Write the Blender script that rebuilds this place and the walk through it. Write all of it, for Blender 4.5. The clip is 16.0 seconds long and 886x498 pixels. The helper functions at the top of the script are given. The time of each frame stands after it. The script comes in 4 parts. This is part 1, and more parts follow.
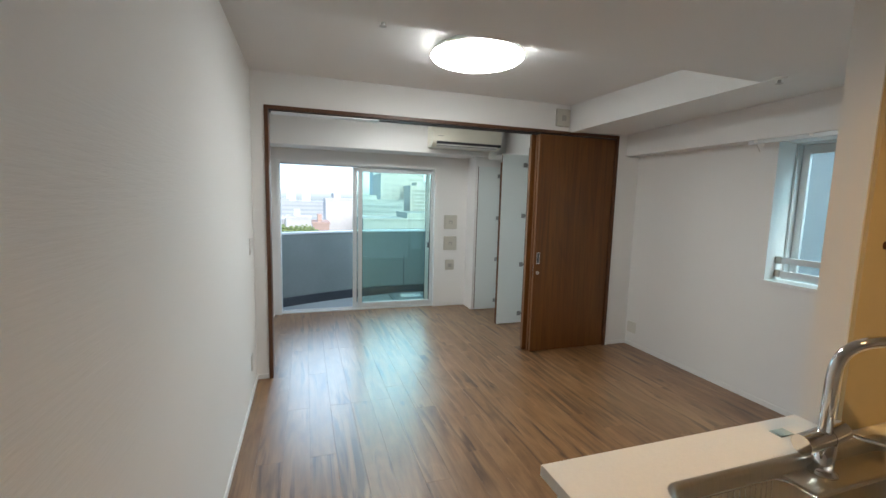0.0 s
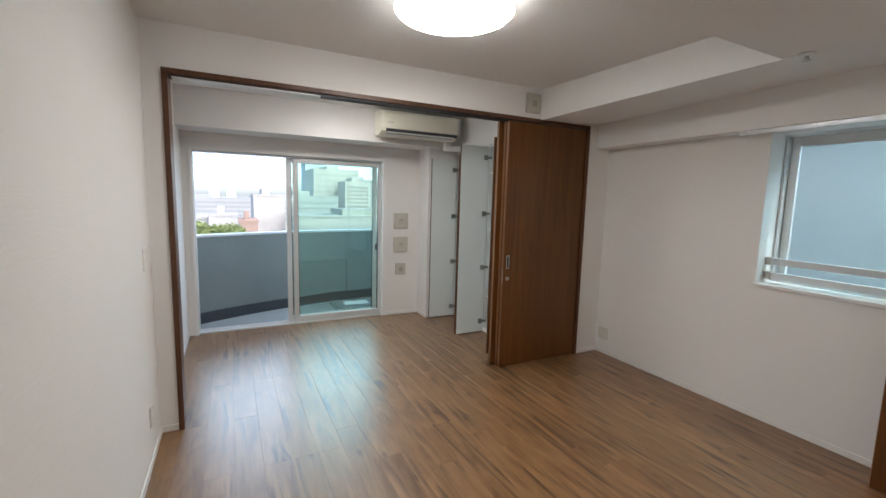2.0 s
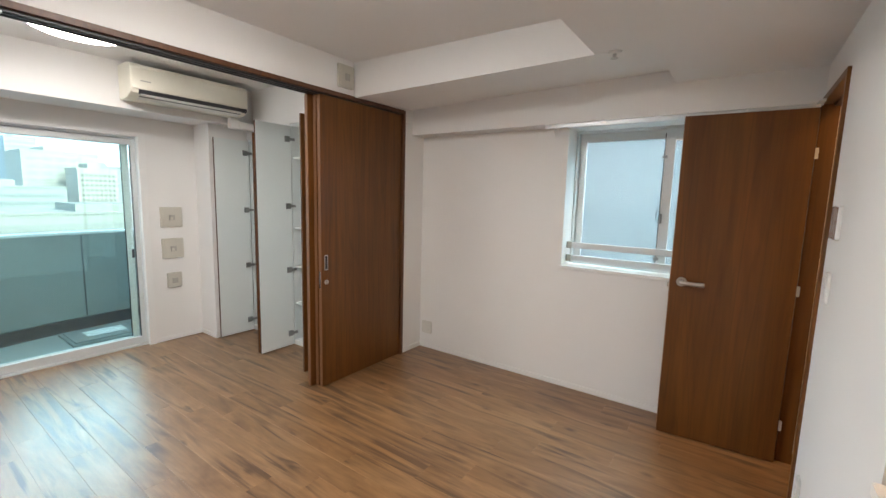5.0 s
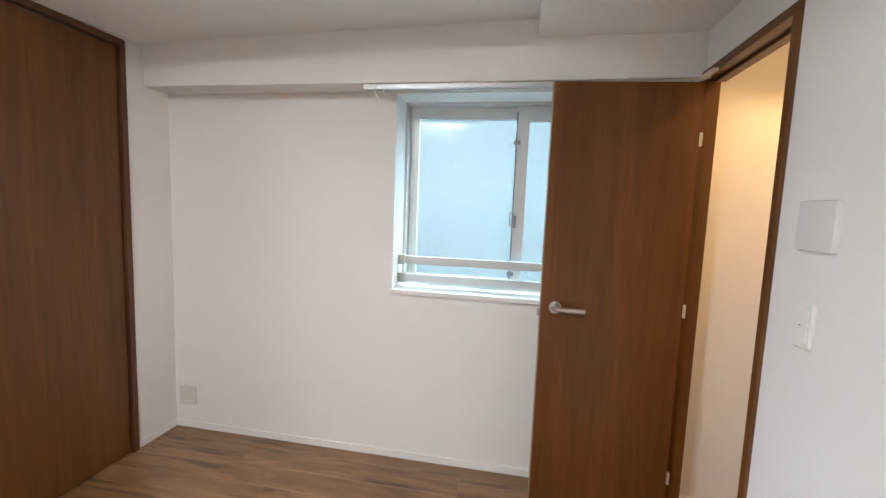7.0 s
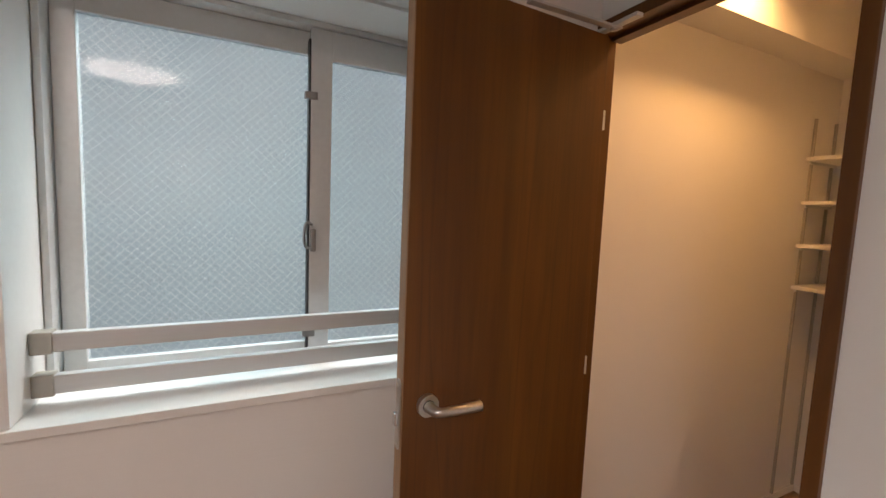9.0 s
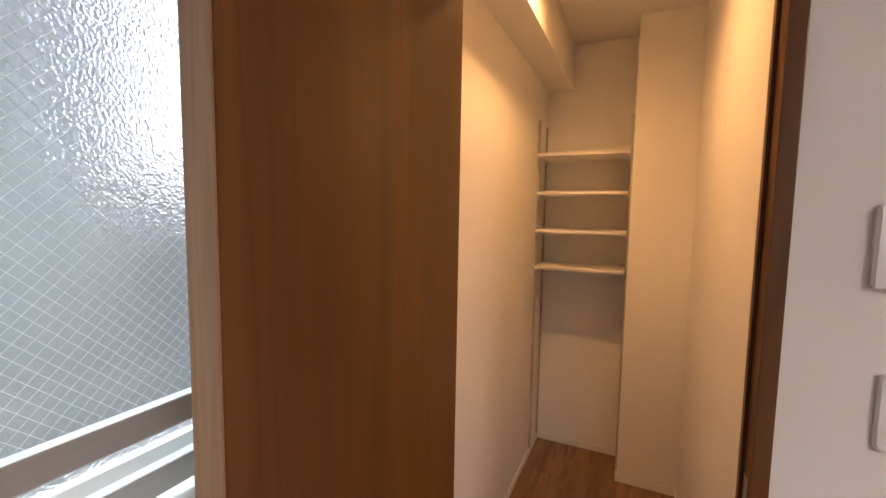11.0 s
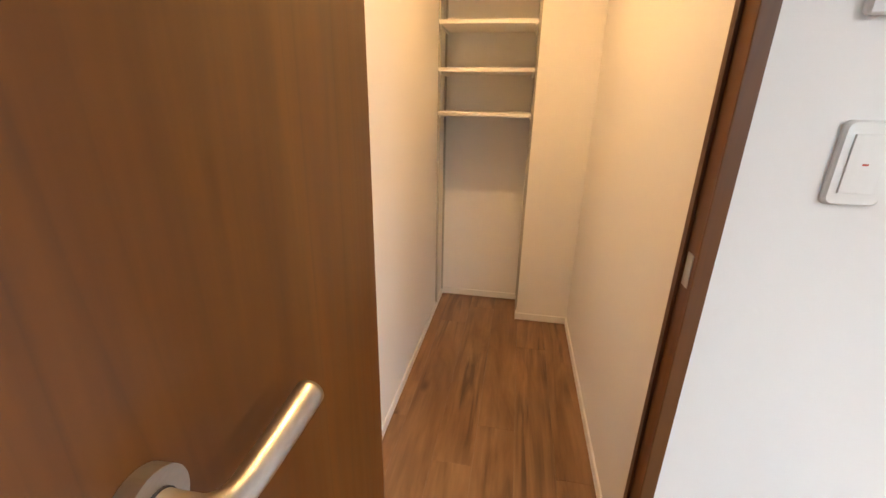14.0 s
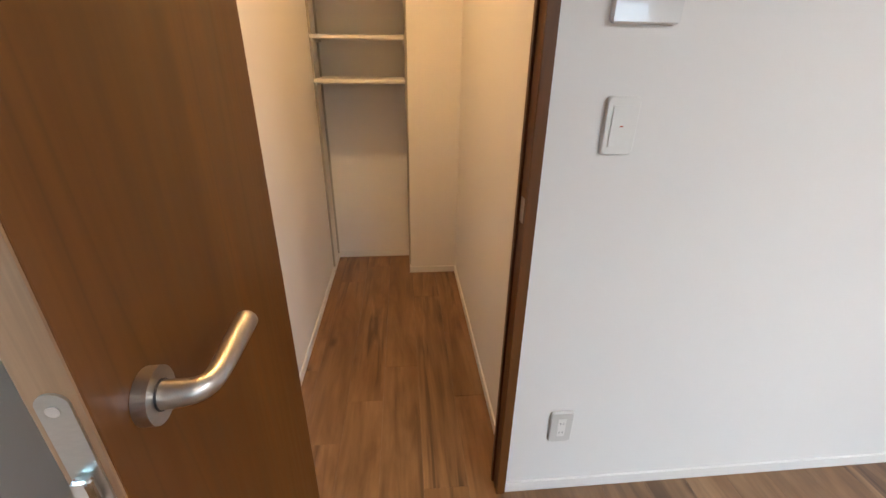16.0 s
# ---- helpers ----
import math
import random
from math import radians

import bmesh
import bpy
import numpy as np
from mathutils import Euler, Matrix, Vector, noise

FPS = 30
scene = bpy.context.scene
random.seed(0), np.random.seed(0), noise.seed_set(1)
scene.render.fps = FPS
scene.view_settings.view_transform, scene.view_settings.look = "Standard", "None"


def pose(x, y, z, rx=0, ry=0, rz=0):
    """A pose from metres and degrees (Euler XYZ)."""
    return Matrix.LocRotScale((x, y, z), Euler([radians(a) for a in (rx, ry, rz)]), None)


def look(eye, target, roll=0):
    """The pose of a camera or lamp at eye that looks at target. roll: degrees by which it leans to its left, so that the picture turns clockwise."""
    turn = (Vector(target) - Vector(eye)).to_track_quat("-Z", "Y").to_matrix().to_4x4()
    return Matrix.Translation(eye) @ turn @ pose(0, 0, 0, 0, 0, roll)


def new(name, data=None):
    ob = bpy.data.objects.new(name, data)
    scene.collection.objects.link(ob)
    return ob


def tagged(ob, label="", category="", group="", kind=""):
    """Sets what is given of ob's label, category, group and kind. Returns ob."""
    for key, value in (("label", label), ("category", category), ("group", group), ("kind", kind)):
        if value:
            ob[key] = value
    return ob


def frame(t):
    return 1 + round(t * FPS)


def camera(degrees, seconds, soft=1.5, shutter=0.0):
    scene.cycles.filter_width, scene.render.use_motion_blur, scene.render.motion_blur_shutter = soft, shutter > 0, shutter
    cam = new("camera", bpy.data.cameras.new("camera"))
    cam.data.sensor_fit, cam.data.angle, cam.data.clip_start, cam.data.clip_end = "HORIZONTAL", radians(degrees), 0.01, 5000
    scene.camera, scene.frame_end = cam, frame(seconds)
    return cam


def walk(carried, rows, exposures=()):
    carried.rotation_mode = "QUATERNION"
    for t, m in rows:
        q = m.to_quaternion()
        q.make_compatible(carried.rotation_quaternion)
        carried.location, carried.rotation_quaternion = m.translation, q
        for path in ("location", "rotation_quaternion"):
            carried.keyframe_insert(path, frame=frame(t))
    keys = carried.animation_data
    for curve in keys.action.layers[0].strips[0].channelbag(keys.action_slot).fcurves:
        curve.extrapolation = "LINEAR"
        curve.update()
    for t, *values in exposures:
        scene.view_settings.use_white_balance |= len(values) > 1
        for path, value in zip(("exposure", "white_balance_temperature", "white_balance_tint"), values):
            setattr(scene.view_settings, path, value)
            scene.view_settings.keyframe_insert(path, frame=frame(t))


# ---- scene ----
cam = camera(93.5, 16.0)

# path: seconds, eye, target, roll
PATH = [
    (0, (0.348, 0.413, 1.505), (0.974, 2.299, 1.275), 1.5),
    (0.5, (0.36, 0.49, 1.501), (1.018, 2.364, 1.266), 1.4),
    (1, (0.349, 0.665, 1.498), (1.048, 2.524, 1.26), 1.4),
    (1.5, (0.336, 0.864, 1.488), (1.12, 2.689, 1.25), 1.4),
    (2, (0.384, 1.046, 1.499), (1.287, 2.814, 1.26), 1.5),
    (2.5, (0.393, 1.218, 1.493), (1.452, 2.897, 1.252), 1.6),
    (3, (0.367, 1.32, 1.48), (1.574, 2.897, 1.244), 1.6),
    (3.2, (0.355, 1.332, 1.485), (1.614, 2.867, 1.244), 1.6),
    (5.3, (0.64, 1.612, 1.467), (2.325, 2.661, 1.225), 1.6),
    (5.5, (0.727, 1.666, 1.458), (2.456, 2.644, 1.223), 1.7),
    (6, (0.958, 1.772, 1.443), (2.785, 2.555, 1.223), 1.9),
    (6.5, (1.235, 1.893, 1.442), (3.137, 2.471, 1.223), 2.0),
    (7, (1.521, 1.965, 1.424), (3.479, 2.319, 1.224), 2.2),
    (7.5, (1.797, 2.037, 1.442), (3.784, 2.128, 1.234), 2.1),
    (8, (2.049, 2.11, 1.444), (4.031, 1.93, 1.25), 2.1),
    (8.5, (2.305, 2.126, 1.447), (4.237, 1.638, 1.275), 2.1),
    (8.9, (2.495, 2.183, 1.463), (4.319, 1.383, 1.276), 2.5),
    (9, (2.543, 2.187, 1.465), (4.337, 1.323, 1.281), 2.4),
    (9.5, (2.745, 2.203, 1.472), (4.345, 1.018, 1.286), 2.4),
    (10, (2.904, 2.136, 1.478), (4.267, 0.684, 1.296), 2.2),
    (10.2, (2.952, 2.124, 1.473), (4.206, 0.575, 1.306), 1.8),
    (12.3, (3.228, 1.996, 1.384), (3.668, 0.059, 1.151), 1.5),
    (12.5, (3.222, 1.983, 1.363), (3.641, 0.046, 1.09), 1.4),
    (13, (3.216, 1.955, 1.313), (3.6, 0.034, 0.912), 1.3),
    (13.5, (3.22, 1.943, 1.268), (3.569, 0.053, 0.716), 1.1),
    (14, (3.218, 1.937, 1.237), (3.537, 0.085, 0.551), 1.1),
    (14.5, (3.21, 1.933, 1.222), (3.497, 0.112, 0.446), 1.2),
    (15, (3.2, 1.935, 1.22), (3.421, 0.125, 0.399), 1.2),
    (15.5, (3.184, 1.98, 1.235), (3.301, 0.168, 0.397), 1.2),
    (16, (3.186, 2.105, 1.287), (3.009, 0.3, 0.444), 0.9),
]

EXPOSURES = ((0.0, 2.1, 6150, 5), (1.0, 2.04, 6250, 8), (3.0, 2.12, 6650, 12), (5.5, 2.72, 6600, 12), (6.5, 2.92, 6350, 11), (7.5, 2.72, 6300, 10), (8.0, 2.36, 6300, 9), (8.5, 2.12, 6600, 12), (9.0, 2.02, 7700, 26),
             (9.5, 1.98, 8500, 35), (10.2, 2.16, 8700, 42), (12.3, 2.76, 5850, 8), (13.5, 3.2, 6400, 12), (15.0, 3.32, 6500, 15), (16.0, 2.82, 6400, 14))
SKY = 0.15
LAMP_S = 8.0
CLOSET_W, KITCHEN_W = 8.6, 25.0
DAY_W, SIDE_W, LOW_SKY_W = 8.5, 14.5, 1300.0
walk(cam, [(row[0], look(*row[1:])) for row in PATH], EXPOSURES)

# ---- world, sun, exposure ----
world = bpy.data.worlds.new("world")
scene.world = world
world.use_nodes = True
wn = world.node_tree
sky = wn.nodes.new("ShaderNodeTexSky")
sky.sky_type = 'NISHITA'
sky.sun_disc = False
sky.sun_elevation = radians(50)
sky.sun_rotation = radians(158)
sky.air_density, sky.dust_density, sky.ozone_density = 0.7, 2.0, 0.6
wn.nodes["Background"].inputs["Strength"].default_value = SKY
wn.links.new(sky.outputs["Color"], wn.nodes["Background"].inputs["Color"])

sun_data = bpy.data.lights.new("sun", 'SUN')
sun_data.energy, sun_data.angle, sun_data.color = 0.5, radians(12), (1.0, 0.96, 0.9)
sun_lamp = new("sun", sun_data)
sun_lamp.matrix_world = look((10, -25, 40), (0, 4, 0))


def spot(name, place, target, watts, colour, size, angle):
    d = bpy.data.lights.new(name, 'SPOT')
    d.energy, d.color, d.shadow_soft_size, d.spot_size, d.spot_blend = watts, colour, size, radians(angle), 1.0
    ob = new(name, d)
    ob.matrix_world = look(place, target)
    return ob


WARM = (1.0, 0.575, 0.215)
spot("closet_lamp", (3.385, 0.60, 2.43), (3.385, 0.60, 0), CLOSET_W, WARM, 0.045, 164)
spot("kitchen_lamp", (1.45, 0.45, 2.2), (1.45, 0.45, 0), KITCHEN_W, WARM, 0.04, 150)


def sky_panel(name, place, target, w, h, watts, colour=(0.64, 0.85, 1.0)):
    """Stands in for the sky's light at a window's opening."""
    d = bpy.data.lights.new(name, 'AREA')
    d.shape, d.size, d.size_y, d.energy, d.color = 'RECTANGLE', w, h, watts, colour
    ob = new(name, d)
    ob.matrix_world = look(place, target)


sky_panel("balcony_skylight", (1.05, 6.75, 2.75), (1.2, 3.2, 0.3), 2.0, 1.2, DAY_W)
sky_panel("low_sky", (2.0, 30.0, 10.0), (1.2, 3.0, 1.2), 26.0, 9.0, LOW_SKY_W)
sky_panel("side_skylight", (4.40, 1.96, 2.80), (3.75, 1.96, 1.1), 1.3, 0.8, SIDE_W, (0.50, 0.84, 0.95))

# ---- materials ----


def mat(name, colour, rough=0.5, metal=0.0, spec=0.5):
    m = bpy.data.materials.new(name)
    m.use_nodes = True
    b = m.node_tree.nodes["Principled BSDF"]
    b.inputs["Base Color"].default_value = (*colour, 1)
    b.inputs["Roughness"].default_value = rough
    b.inputs["Metallic"].default_value = metal
    b.inputs["Specular IOR Level"].default_value = spec
    return m, m.node_tree, b


def node(tree, kind, **inputs):
    n = tree.nodes.new(kind)
    for key, value in inputs.items():
        n.inputs[key.replace("_", " ")].default_value = value
    return n


def coords(tree, scale, output="Object", shift=None):
    tc = tree.nodes.new("ShaderNodeTexCoord")
    mp = tree.nodes.new("ShaderNodeMapping")
    mp.inputs["Scale"].default_value = scale
    tree.links.new(tc.outputs[output], mp.inputs["Vector"])
    if shift:
        tree.links.new(shift, mp.inputs["Location"])
    return mp.outputs["Vector"]


def bump(tree, bsdf, height, strength, distance):
    b = node(tree, "ShaderNodeBump", Strength=strength, Distance=distance)
    tree.links.new(height, b.inputs["Height"])
    tree.links.new(b.outputs["Normal"], bsdf.inputs["Normal"])


def ramp(tree, source, stops):
    r = tree.nodes.new("ShaderNodeValToRGB")
    while len(r.color_ramp.elements) < len(stops):
        r.color_ramp.elements.new(0.5)
    for e, (p, c) in zip(r.color_ramp.elements, stops):
        e.position, e.color = p, (*c, 1)
    tree.links.new(source, r.inputs["Fac"])
    return r.outputs["Color"]


def speckled(name, colour, rough, scale=(40, 40, 40), amount=0.06, relief=0.0, distance=0.001, metal=0.0, spec=0.5):
    """A plain surface with slight unevenness of tone, gloss and relief."""
    m, t, b = mat(name, colour, rough, metal, spec)
    fine = node(t, "ShaderNodeTexNoise", Scale=1.0, Detail=4.0)
    t.links.new(coords(t, scale), fine.inputs["Vector"])
    broad = node(t, "ShaderNodeTexNoise", Scale=1.3, Detail=2.0)
    t.links.new(coords(t, (1, 1, 1)), broad.inputs["Vector"])
    mixed = node(t, "ShaderNodeMath")
    mixed.operation = 'MULTIPLY'
    t.links.new(fine.outputs["Fac"], mixed.inputs[0])
    t.links.new(broad.outputs["Fac"], mixed.inputs[1])
    low, high = 1 - amount, 1 + amount
    c = ramp(t, mixed.outputs[0], [(0.1, tuple(v * low for v in colour)), (0.45, tuple(min(1, v * high) for v in colour))])
    t.links.new(c, b.inputs["Base Color"])
    if relief:
        bump(t, b, fine.outputs["Fac"], relief, distance)
    return m


def wallpaper(name, colour, relief=0.16):
    """Matt white paper with a fine rippled weave that runs level."""
    m, t, b = mat(name, colour, 0.75, 0, 0.3)
    ripple = node(t, "ShaderNodeTexNoise", Scale=1.0, Detail=3.0, Roughness=0.6)
    t.links.new(coords(t, (10, 10, 120)), ripple.inputs["Vector"])
    tone = node(t, "ShaderNodeTexNoise", Scale=0.9, Detail=2.0)
    t.links.new(coords(t, (1, 1, 1)), tone.inputs["Vector"])
    c = ramp(t, tone.outputs["Fac"], [(0.3, tuple(v * 0.97 for v in colour)), (0.7, colour)])
    t.links.new(c, b.inputs["Base Color"])
    bump(t, b, ripple.outputs["Fac"], relief, 0.0022)
    return m


def multiply(t, a, b):
    mix = t.nodes.new("ShaderNodeMix")
    mix.data_type, mix.blend_type = 'RGBA', 'MULTIPLY'
    mix.inputs["Factor"].default_value = 1.0
    t.links.new(a, mix.inputs["A"])
    t.links.new(b, mix.inputs["B"])
    return mix.outputs["Result"]


def wood(name, stops, grain, hairs=0.84, rough=0.4, coat=0.0, streak=0.5, mottle=0.0, spec=0.5, veins=0.0):
    """Wood with its grain along the axis that grain scales least."""
    m, t, b = mat(name, stops[1][1], rough, 0.0, spec)
    v = coords(t, grain)
    figure = node(t, "ShaderNodeTexNoise", Scale=1.0, Detail=5.0, Roughness=0.6, Distortion=0.6)
    t.links.new(v, figure.inputs["Vector"])
    fine = node(t, "ShaderNodeTexNoise", Scale=1.0, Detail=3.0)
    t.links.new(coords(t, tuple(g * 5 for g in grain)), fine.inputs["Vector"])
    dark = node(t, "ShaderNodeTexNoise", Scale=0.95, Detail=2.5, Distortion=1.0)
    t.links.new(v, dark.inputs["Vector"])
    colour = ramp(t, figure.outputs["Fac"], stops)
    lines = ramp(t, dark.outputs["Fac"], [(0.53, (1, 1, 1)), (0.72, (1 - streak,) * 3)])
    out = multiply(t, colour, lines)
    hair = ramp(t, fine.outputs["Fac"], [(0.35, (hairs,) * 3), (0.6, (1, 1, 1))])
    out = multiply(t, out, hair)
    if mottle:
        cloud = node(t, "ShaderNodeTexNoise", Scale=1.0, Detail=4.0, Roughness=0.55, Distortion=1.4)
        t.links.new(coords(t, tuple(g * 0.5 + 0.45 for g in grain)), cloud.inputs["Vector"])
        patch = ramp(t, cloud.outputs["Fac"], [(0.36, (1 - mottle,) * 3), (0.62, (1, 1, 1))])
        out = multiply(t, out, patch)
    if veins:
        field = node(t, "ShaderNodeTexNoise", Scale=1.0, Detail=1.5, Roughness=0.4, Distortion=0.5)
        t.links.new(coords(t, tuple(g * 0.42 for g in grain)), field.inputs["Vector"])
        stops = []
        for k in range(5):
            c = 0.36 + 0.065 * k
            stops += [(c - 0.013, (1, 1, 1)), (c, (1 - veins * (1 if k % 2 else 0.55),) * 3), (c + 0.005, (1, 1, 1))]
        out = multiply(t, out, ramp(t, field.outputs["Fac"], stops))
    t.links.new(out, b.inputs["Base Color"])
    gloss = node(t, "ShaderNodeMapRange")
    gloss.inputs["To Min"].default_value, gloss.inputs["To Max"].default_value = rough - 0.06, rough + 0.08
    t.links.new(fine.outputs["Fac"], gloss.inputs["Value"])
    t.links.new(gloss.outputs[0], b.inputs["Roughness"])
    b.inputs["Coat Weight"].default_value = coat
    b.inputs["Coat Roughness"].default_value = 0.27
    bump(t, b, fine.outputs["Fac"], 0.12, 0.0006)
    return m


def plank_wood(name):
    """Walnut planks: soft cloudy figure, fine grain, sparse dark cracks in groups and a few knots; each plank its own cut."""
    m, t, b = mat(name, (0.25, 0.13, 0.055), 0.36)
    info = t.nodes.new("ShaderNodeObjectInfo")
    comb = t.nodes.new("ShaderNodeCombineXYZ")
    for k, f in enumerate((7.3, 31.7, 3.1)):
        mul = node(t, "ShaderNodeMath")
        mul.operation = 'MULTIPLY'
        mul.inputs[1].default_value = f
        t.links.new(info.outputs["Random"], mul.inputs[0])
        t.links.new(mul.outputs[0], comb.inputs[k])
    shift = comb.outputs[0]

    def noise(scale, detail, rough=0.55, twist=0.0):
        n = node(t, "ShaderNodeTexNoise", Scale=1.0, Detail=detail, Roughness=rough, Distortion=twist)
        t.links.new(coords(t, scale, shift=shift), n.inputs["Vector"])
        return n.outputs["Fac"]

    cloud = ramp(t, noise((7, 1.4, 7), 6.0, 0.6, 0.8), [(0.28, (0.128, 0.057, 0.020)), (0.44, (0.208, 0.106, 0.042)), (0.58, (0.268, 0.145, 0.064)), (0.76, (0.336, 0.198, 0.099))])
    fine = noise((70, 5, 70), 3.0)
    out = multiply(t, cloud, ramp(t, fine, [(0.34, (0.84, 0.83, 0.82)), (0.6, (1, 1, 1))]))
    crack = ramp(t, noise((14, 1.05, 14), 3.5, 0.55, 1.2), [(0.50, (1, 1, 1)), (0.65, (0.34, 0.30, 0.27))])
    where = ramp(t, noise((2.2, 1.1, 2.2), 2.0), [(0.42, (0, 0, 0)), (0.57, (1, 1, 1))])
    some = t.nodes.new("ShaderNodeMix")
    some.data_type = 'RGBA'
    some.inputs["A"].default_value = (1, 1, 1, 1)
    t.links.new(where, some.inputs["Factor"])
    t.links.new(crack, some.inputs["B"])
    out = multiply(t, out, some.outputs["Result"])
    knot = node(t, "ShaderNodeTexVoronoi", Scale=1.0)
    t.links.new(coords(t, (5.0, 2.2, 5.0), shift=shift), knot.inputs["Vector"])
    out = multiply(t, out, ramp(t, knot.outputs["Distance"], [(0.03, (0.40, 0.36, 0.33)), (0.12, (1, 1, 1))]))
    hsv = t.nodes.new("ShaderNodeHueSaturation")
    span = node(t, "ShaderNodeMapRange")
    span.inputs["To Min"].default_value, span.inputs["To Max"].default_value = 0.93, 1.07
    t.links.new(info.outputs["Random"], span.inputs["Value"])
    t.links.new(span.outputs[0], hsv.inputs["Value"])
    t.links.new(out, hsv.inputs["Color"])
    t.links.new(hsv.outputs["Color"], b.inputs["Base Color"])
    gloss = node(t, "ShaderNodeMapRange")
    gloss.inputs["To Min"].default_value, gloss.inputs["To Max"].default_value = 0.30, 0.44
    t.links.new(fine, gloss.inputs["Value"])
    t.links.new(gloss.outputs[0], b.inputs["Roughness"])
    b.inputs["Coat Weight"].default_value = 0.5
    b.inputs["Coat Roughness"].default_value = 0.27
    bump(t, b, fine, 0.12, 0.0006)
    return m


WALL = wallpaper("white_wallpaper", (0.80, 0.785, 0.765))
RIPPLED = wallpaper("rippled_wallpaper", (0.80, 0.785, 0.765), 0.42)
CEIL = wallpaper("ceiling_paper", (0.80, 0.79, 0.775))
BASE = speckled("white_trim", (0.80, 0.79, 0.77), 0.4, (60, 60, 60), 0.02)
FLOOR = plank_wood("walnut_floor")
DOORWOOD = wood("brown_door_wood", [(0.25, (0.106, 0.034, 0.005)), (0.5, (0.148, 0.052, 0.008)), (0.75, (0.186, 0.071, 0.012))],
                (11, 11, 0.55), hairs=0.86, rough=0.38, coat=0.1, streak=0.17, mottle=0.22, spec=0.4, veins=0.2)
EDGEWOOD = wood("pale_edge_wood", [(0.3, (0.30, 0.17, 0.09)), (0.5, (0.38, 0.225, 0.125)), (0.7, (0.44, 0.275, 0.165))], (40, 40, 1.5), rough=0.5, streak=0.2)
BANDWOOD = wood("brown_edge_band", [(0.3, (0.15, 0.065, 0.026)), (0.5, (0.2, 0.092, 0.040)), (0.7, (0.24, 0.115, 0.053))], (40, 40, 1.5), rough=0.5, streak=0.2)
TRIMWOOD = wood("dark_trim_wood", [(0.3, (0.072, 0.026, 0.010)), (0.5, (0.100, 0.038, 0.014)), (0.7, (0.128, 0.051, 0.020))], (40, 40, 4), rough=0.42, streak=0.15)
MELAMINE = speckled("white_melamine", (0.74, 0.78, 0.77), 0.35, (80, 80, 80), 0.02)
PLASTIC = speckled("white_plastic", (0.78, 0.77, 0.74), 0.35, (90, 90, 90), 0.02)
PLATE = speckled("greige_plastic", (0.55, 0.525, 0.46), 0.45, (90, 90, 90), 0.04)
PLATE_PALE = speckled("pale_greige_plastic", (0.66, 0.635, 0.58), 0.45, (90, 90, 90), 0.03)
PLATE_IN = speckled("grey_plastic", (0.40, 0.385, 0.345), 0.45, (90, 90, 90), 0.04)
IVORY = speckled("ivory_plastic", (0.80, 0.77, 0.66), 0.35, (60, 60, 60), 0.02)
RED = speckled("red_mark", (0.45, 0.06, 0.03), 0.4, (80, 80, 80), 0.1)
DARK = speckled("dark_plastic", (0.035, 0.035, 0.04), 0.4, (80, 80, 80), 0.1)
ALU = speckled("anodised_aluminium", (0.67, 0.69, 0.69), 0.38, (3, 60, 60), 0.05, metal=0.25)
ALU_WHITE = speckled("silver_bar", (0.62, 0.64, 0.65), 0.36, (3, 3, 90), 0.04, metal=0.35)
STEEL = speckled("satin_steel", (0.55, 0.53, 0.50), 0.36, (120, 120, 400), 0.06, 0.05, 0.0003, metal=1.0)
CHROME = speckled("chrome", (0.75, 0.75, 0.74), 0.07, (30, 30, 30), 0.03, metal=1.0)
SINKSTEEL = speckled("sink_steel", (0.58, 0.55, 0.5), 0.3, (200, 6, 6), 0.08, 0.05, 0.0003, metal=1.0)
MELAMINE_WARM = speckled("white_board", (0.78, 0.76, 0.72), 0.4, (80, 80, 80), 0.02)
GLOSSY = speckled("glossy_white_plastic", (0.78, 0.78, 0.77), 0.03, (60, 60, 60), 0.01)
GLOSSY.node_tree.nodes["Principled BSDF"].inputs["Coat Weight"].default_value = 1.0
CARD = speckled("clear_card", (0.5, 0.6, 0.58), 0.15, (60, 60, 60), 0.1)
STONE = speckled("white_solid_surface", (0.83, 0.81, 0.76), 0.3, (150, 150, 150), 0.03)
KPANEL = speckled("kitchen_panel", (0.60, 0.50, 0.30), 0.25, (20, 20, 20), 0.03)
PARAPET = speckled("grey_spray_paint", (0.212, 0.233, 0.230), 0.8, (70, 70, 70), 0.12, 0.5, 0.003)
COPING = speckled("pale_coping", (0.62, 0.63, 0.62), 0.6, (30, 30, 30), 0.06)
GUTTER = speckled("dark_waterproofing", (0.045, 0.05, 0.06), 0.6, (30, 30, 30), 0.2)
BALCONY = speckled("grey_balcony_sheet", (0.31, 0.318, 0.31), 0.6, (60, 60, 60), 0.08, 0.3, 0.001)
HATCHM = speckled("hatch_steel", (0.28, 0.30, 0.30), 0.45, (40, 40, 40), 0.1, metal=0.4)
LOCKM = speckled("dull_lock_metal", (0.30, 0.30, 0.30), 0.35, (40, 40, 40), 0.08, metal=0.8)
GASKET = speckled("black_gasket", (0.03, 0.03, 0.032), 0.5, (90, 90, 90), 0.1)
LABEL = speckled("white_label", (0.8, 0.8, 0.78), 0.5, (90, 90, 90), 0.02)
OUTWALL = speckled("neighbour_wall", (0.46, 0.49, 0.49), 0.8, (5, 5, 5), 0.05, 0.3, 0.003)


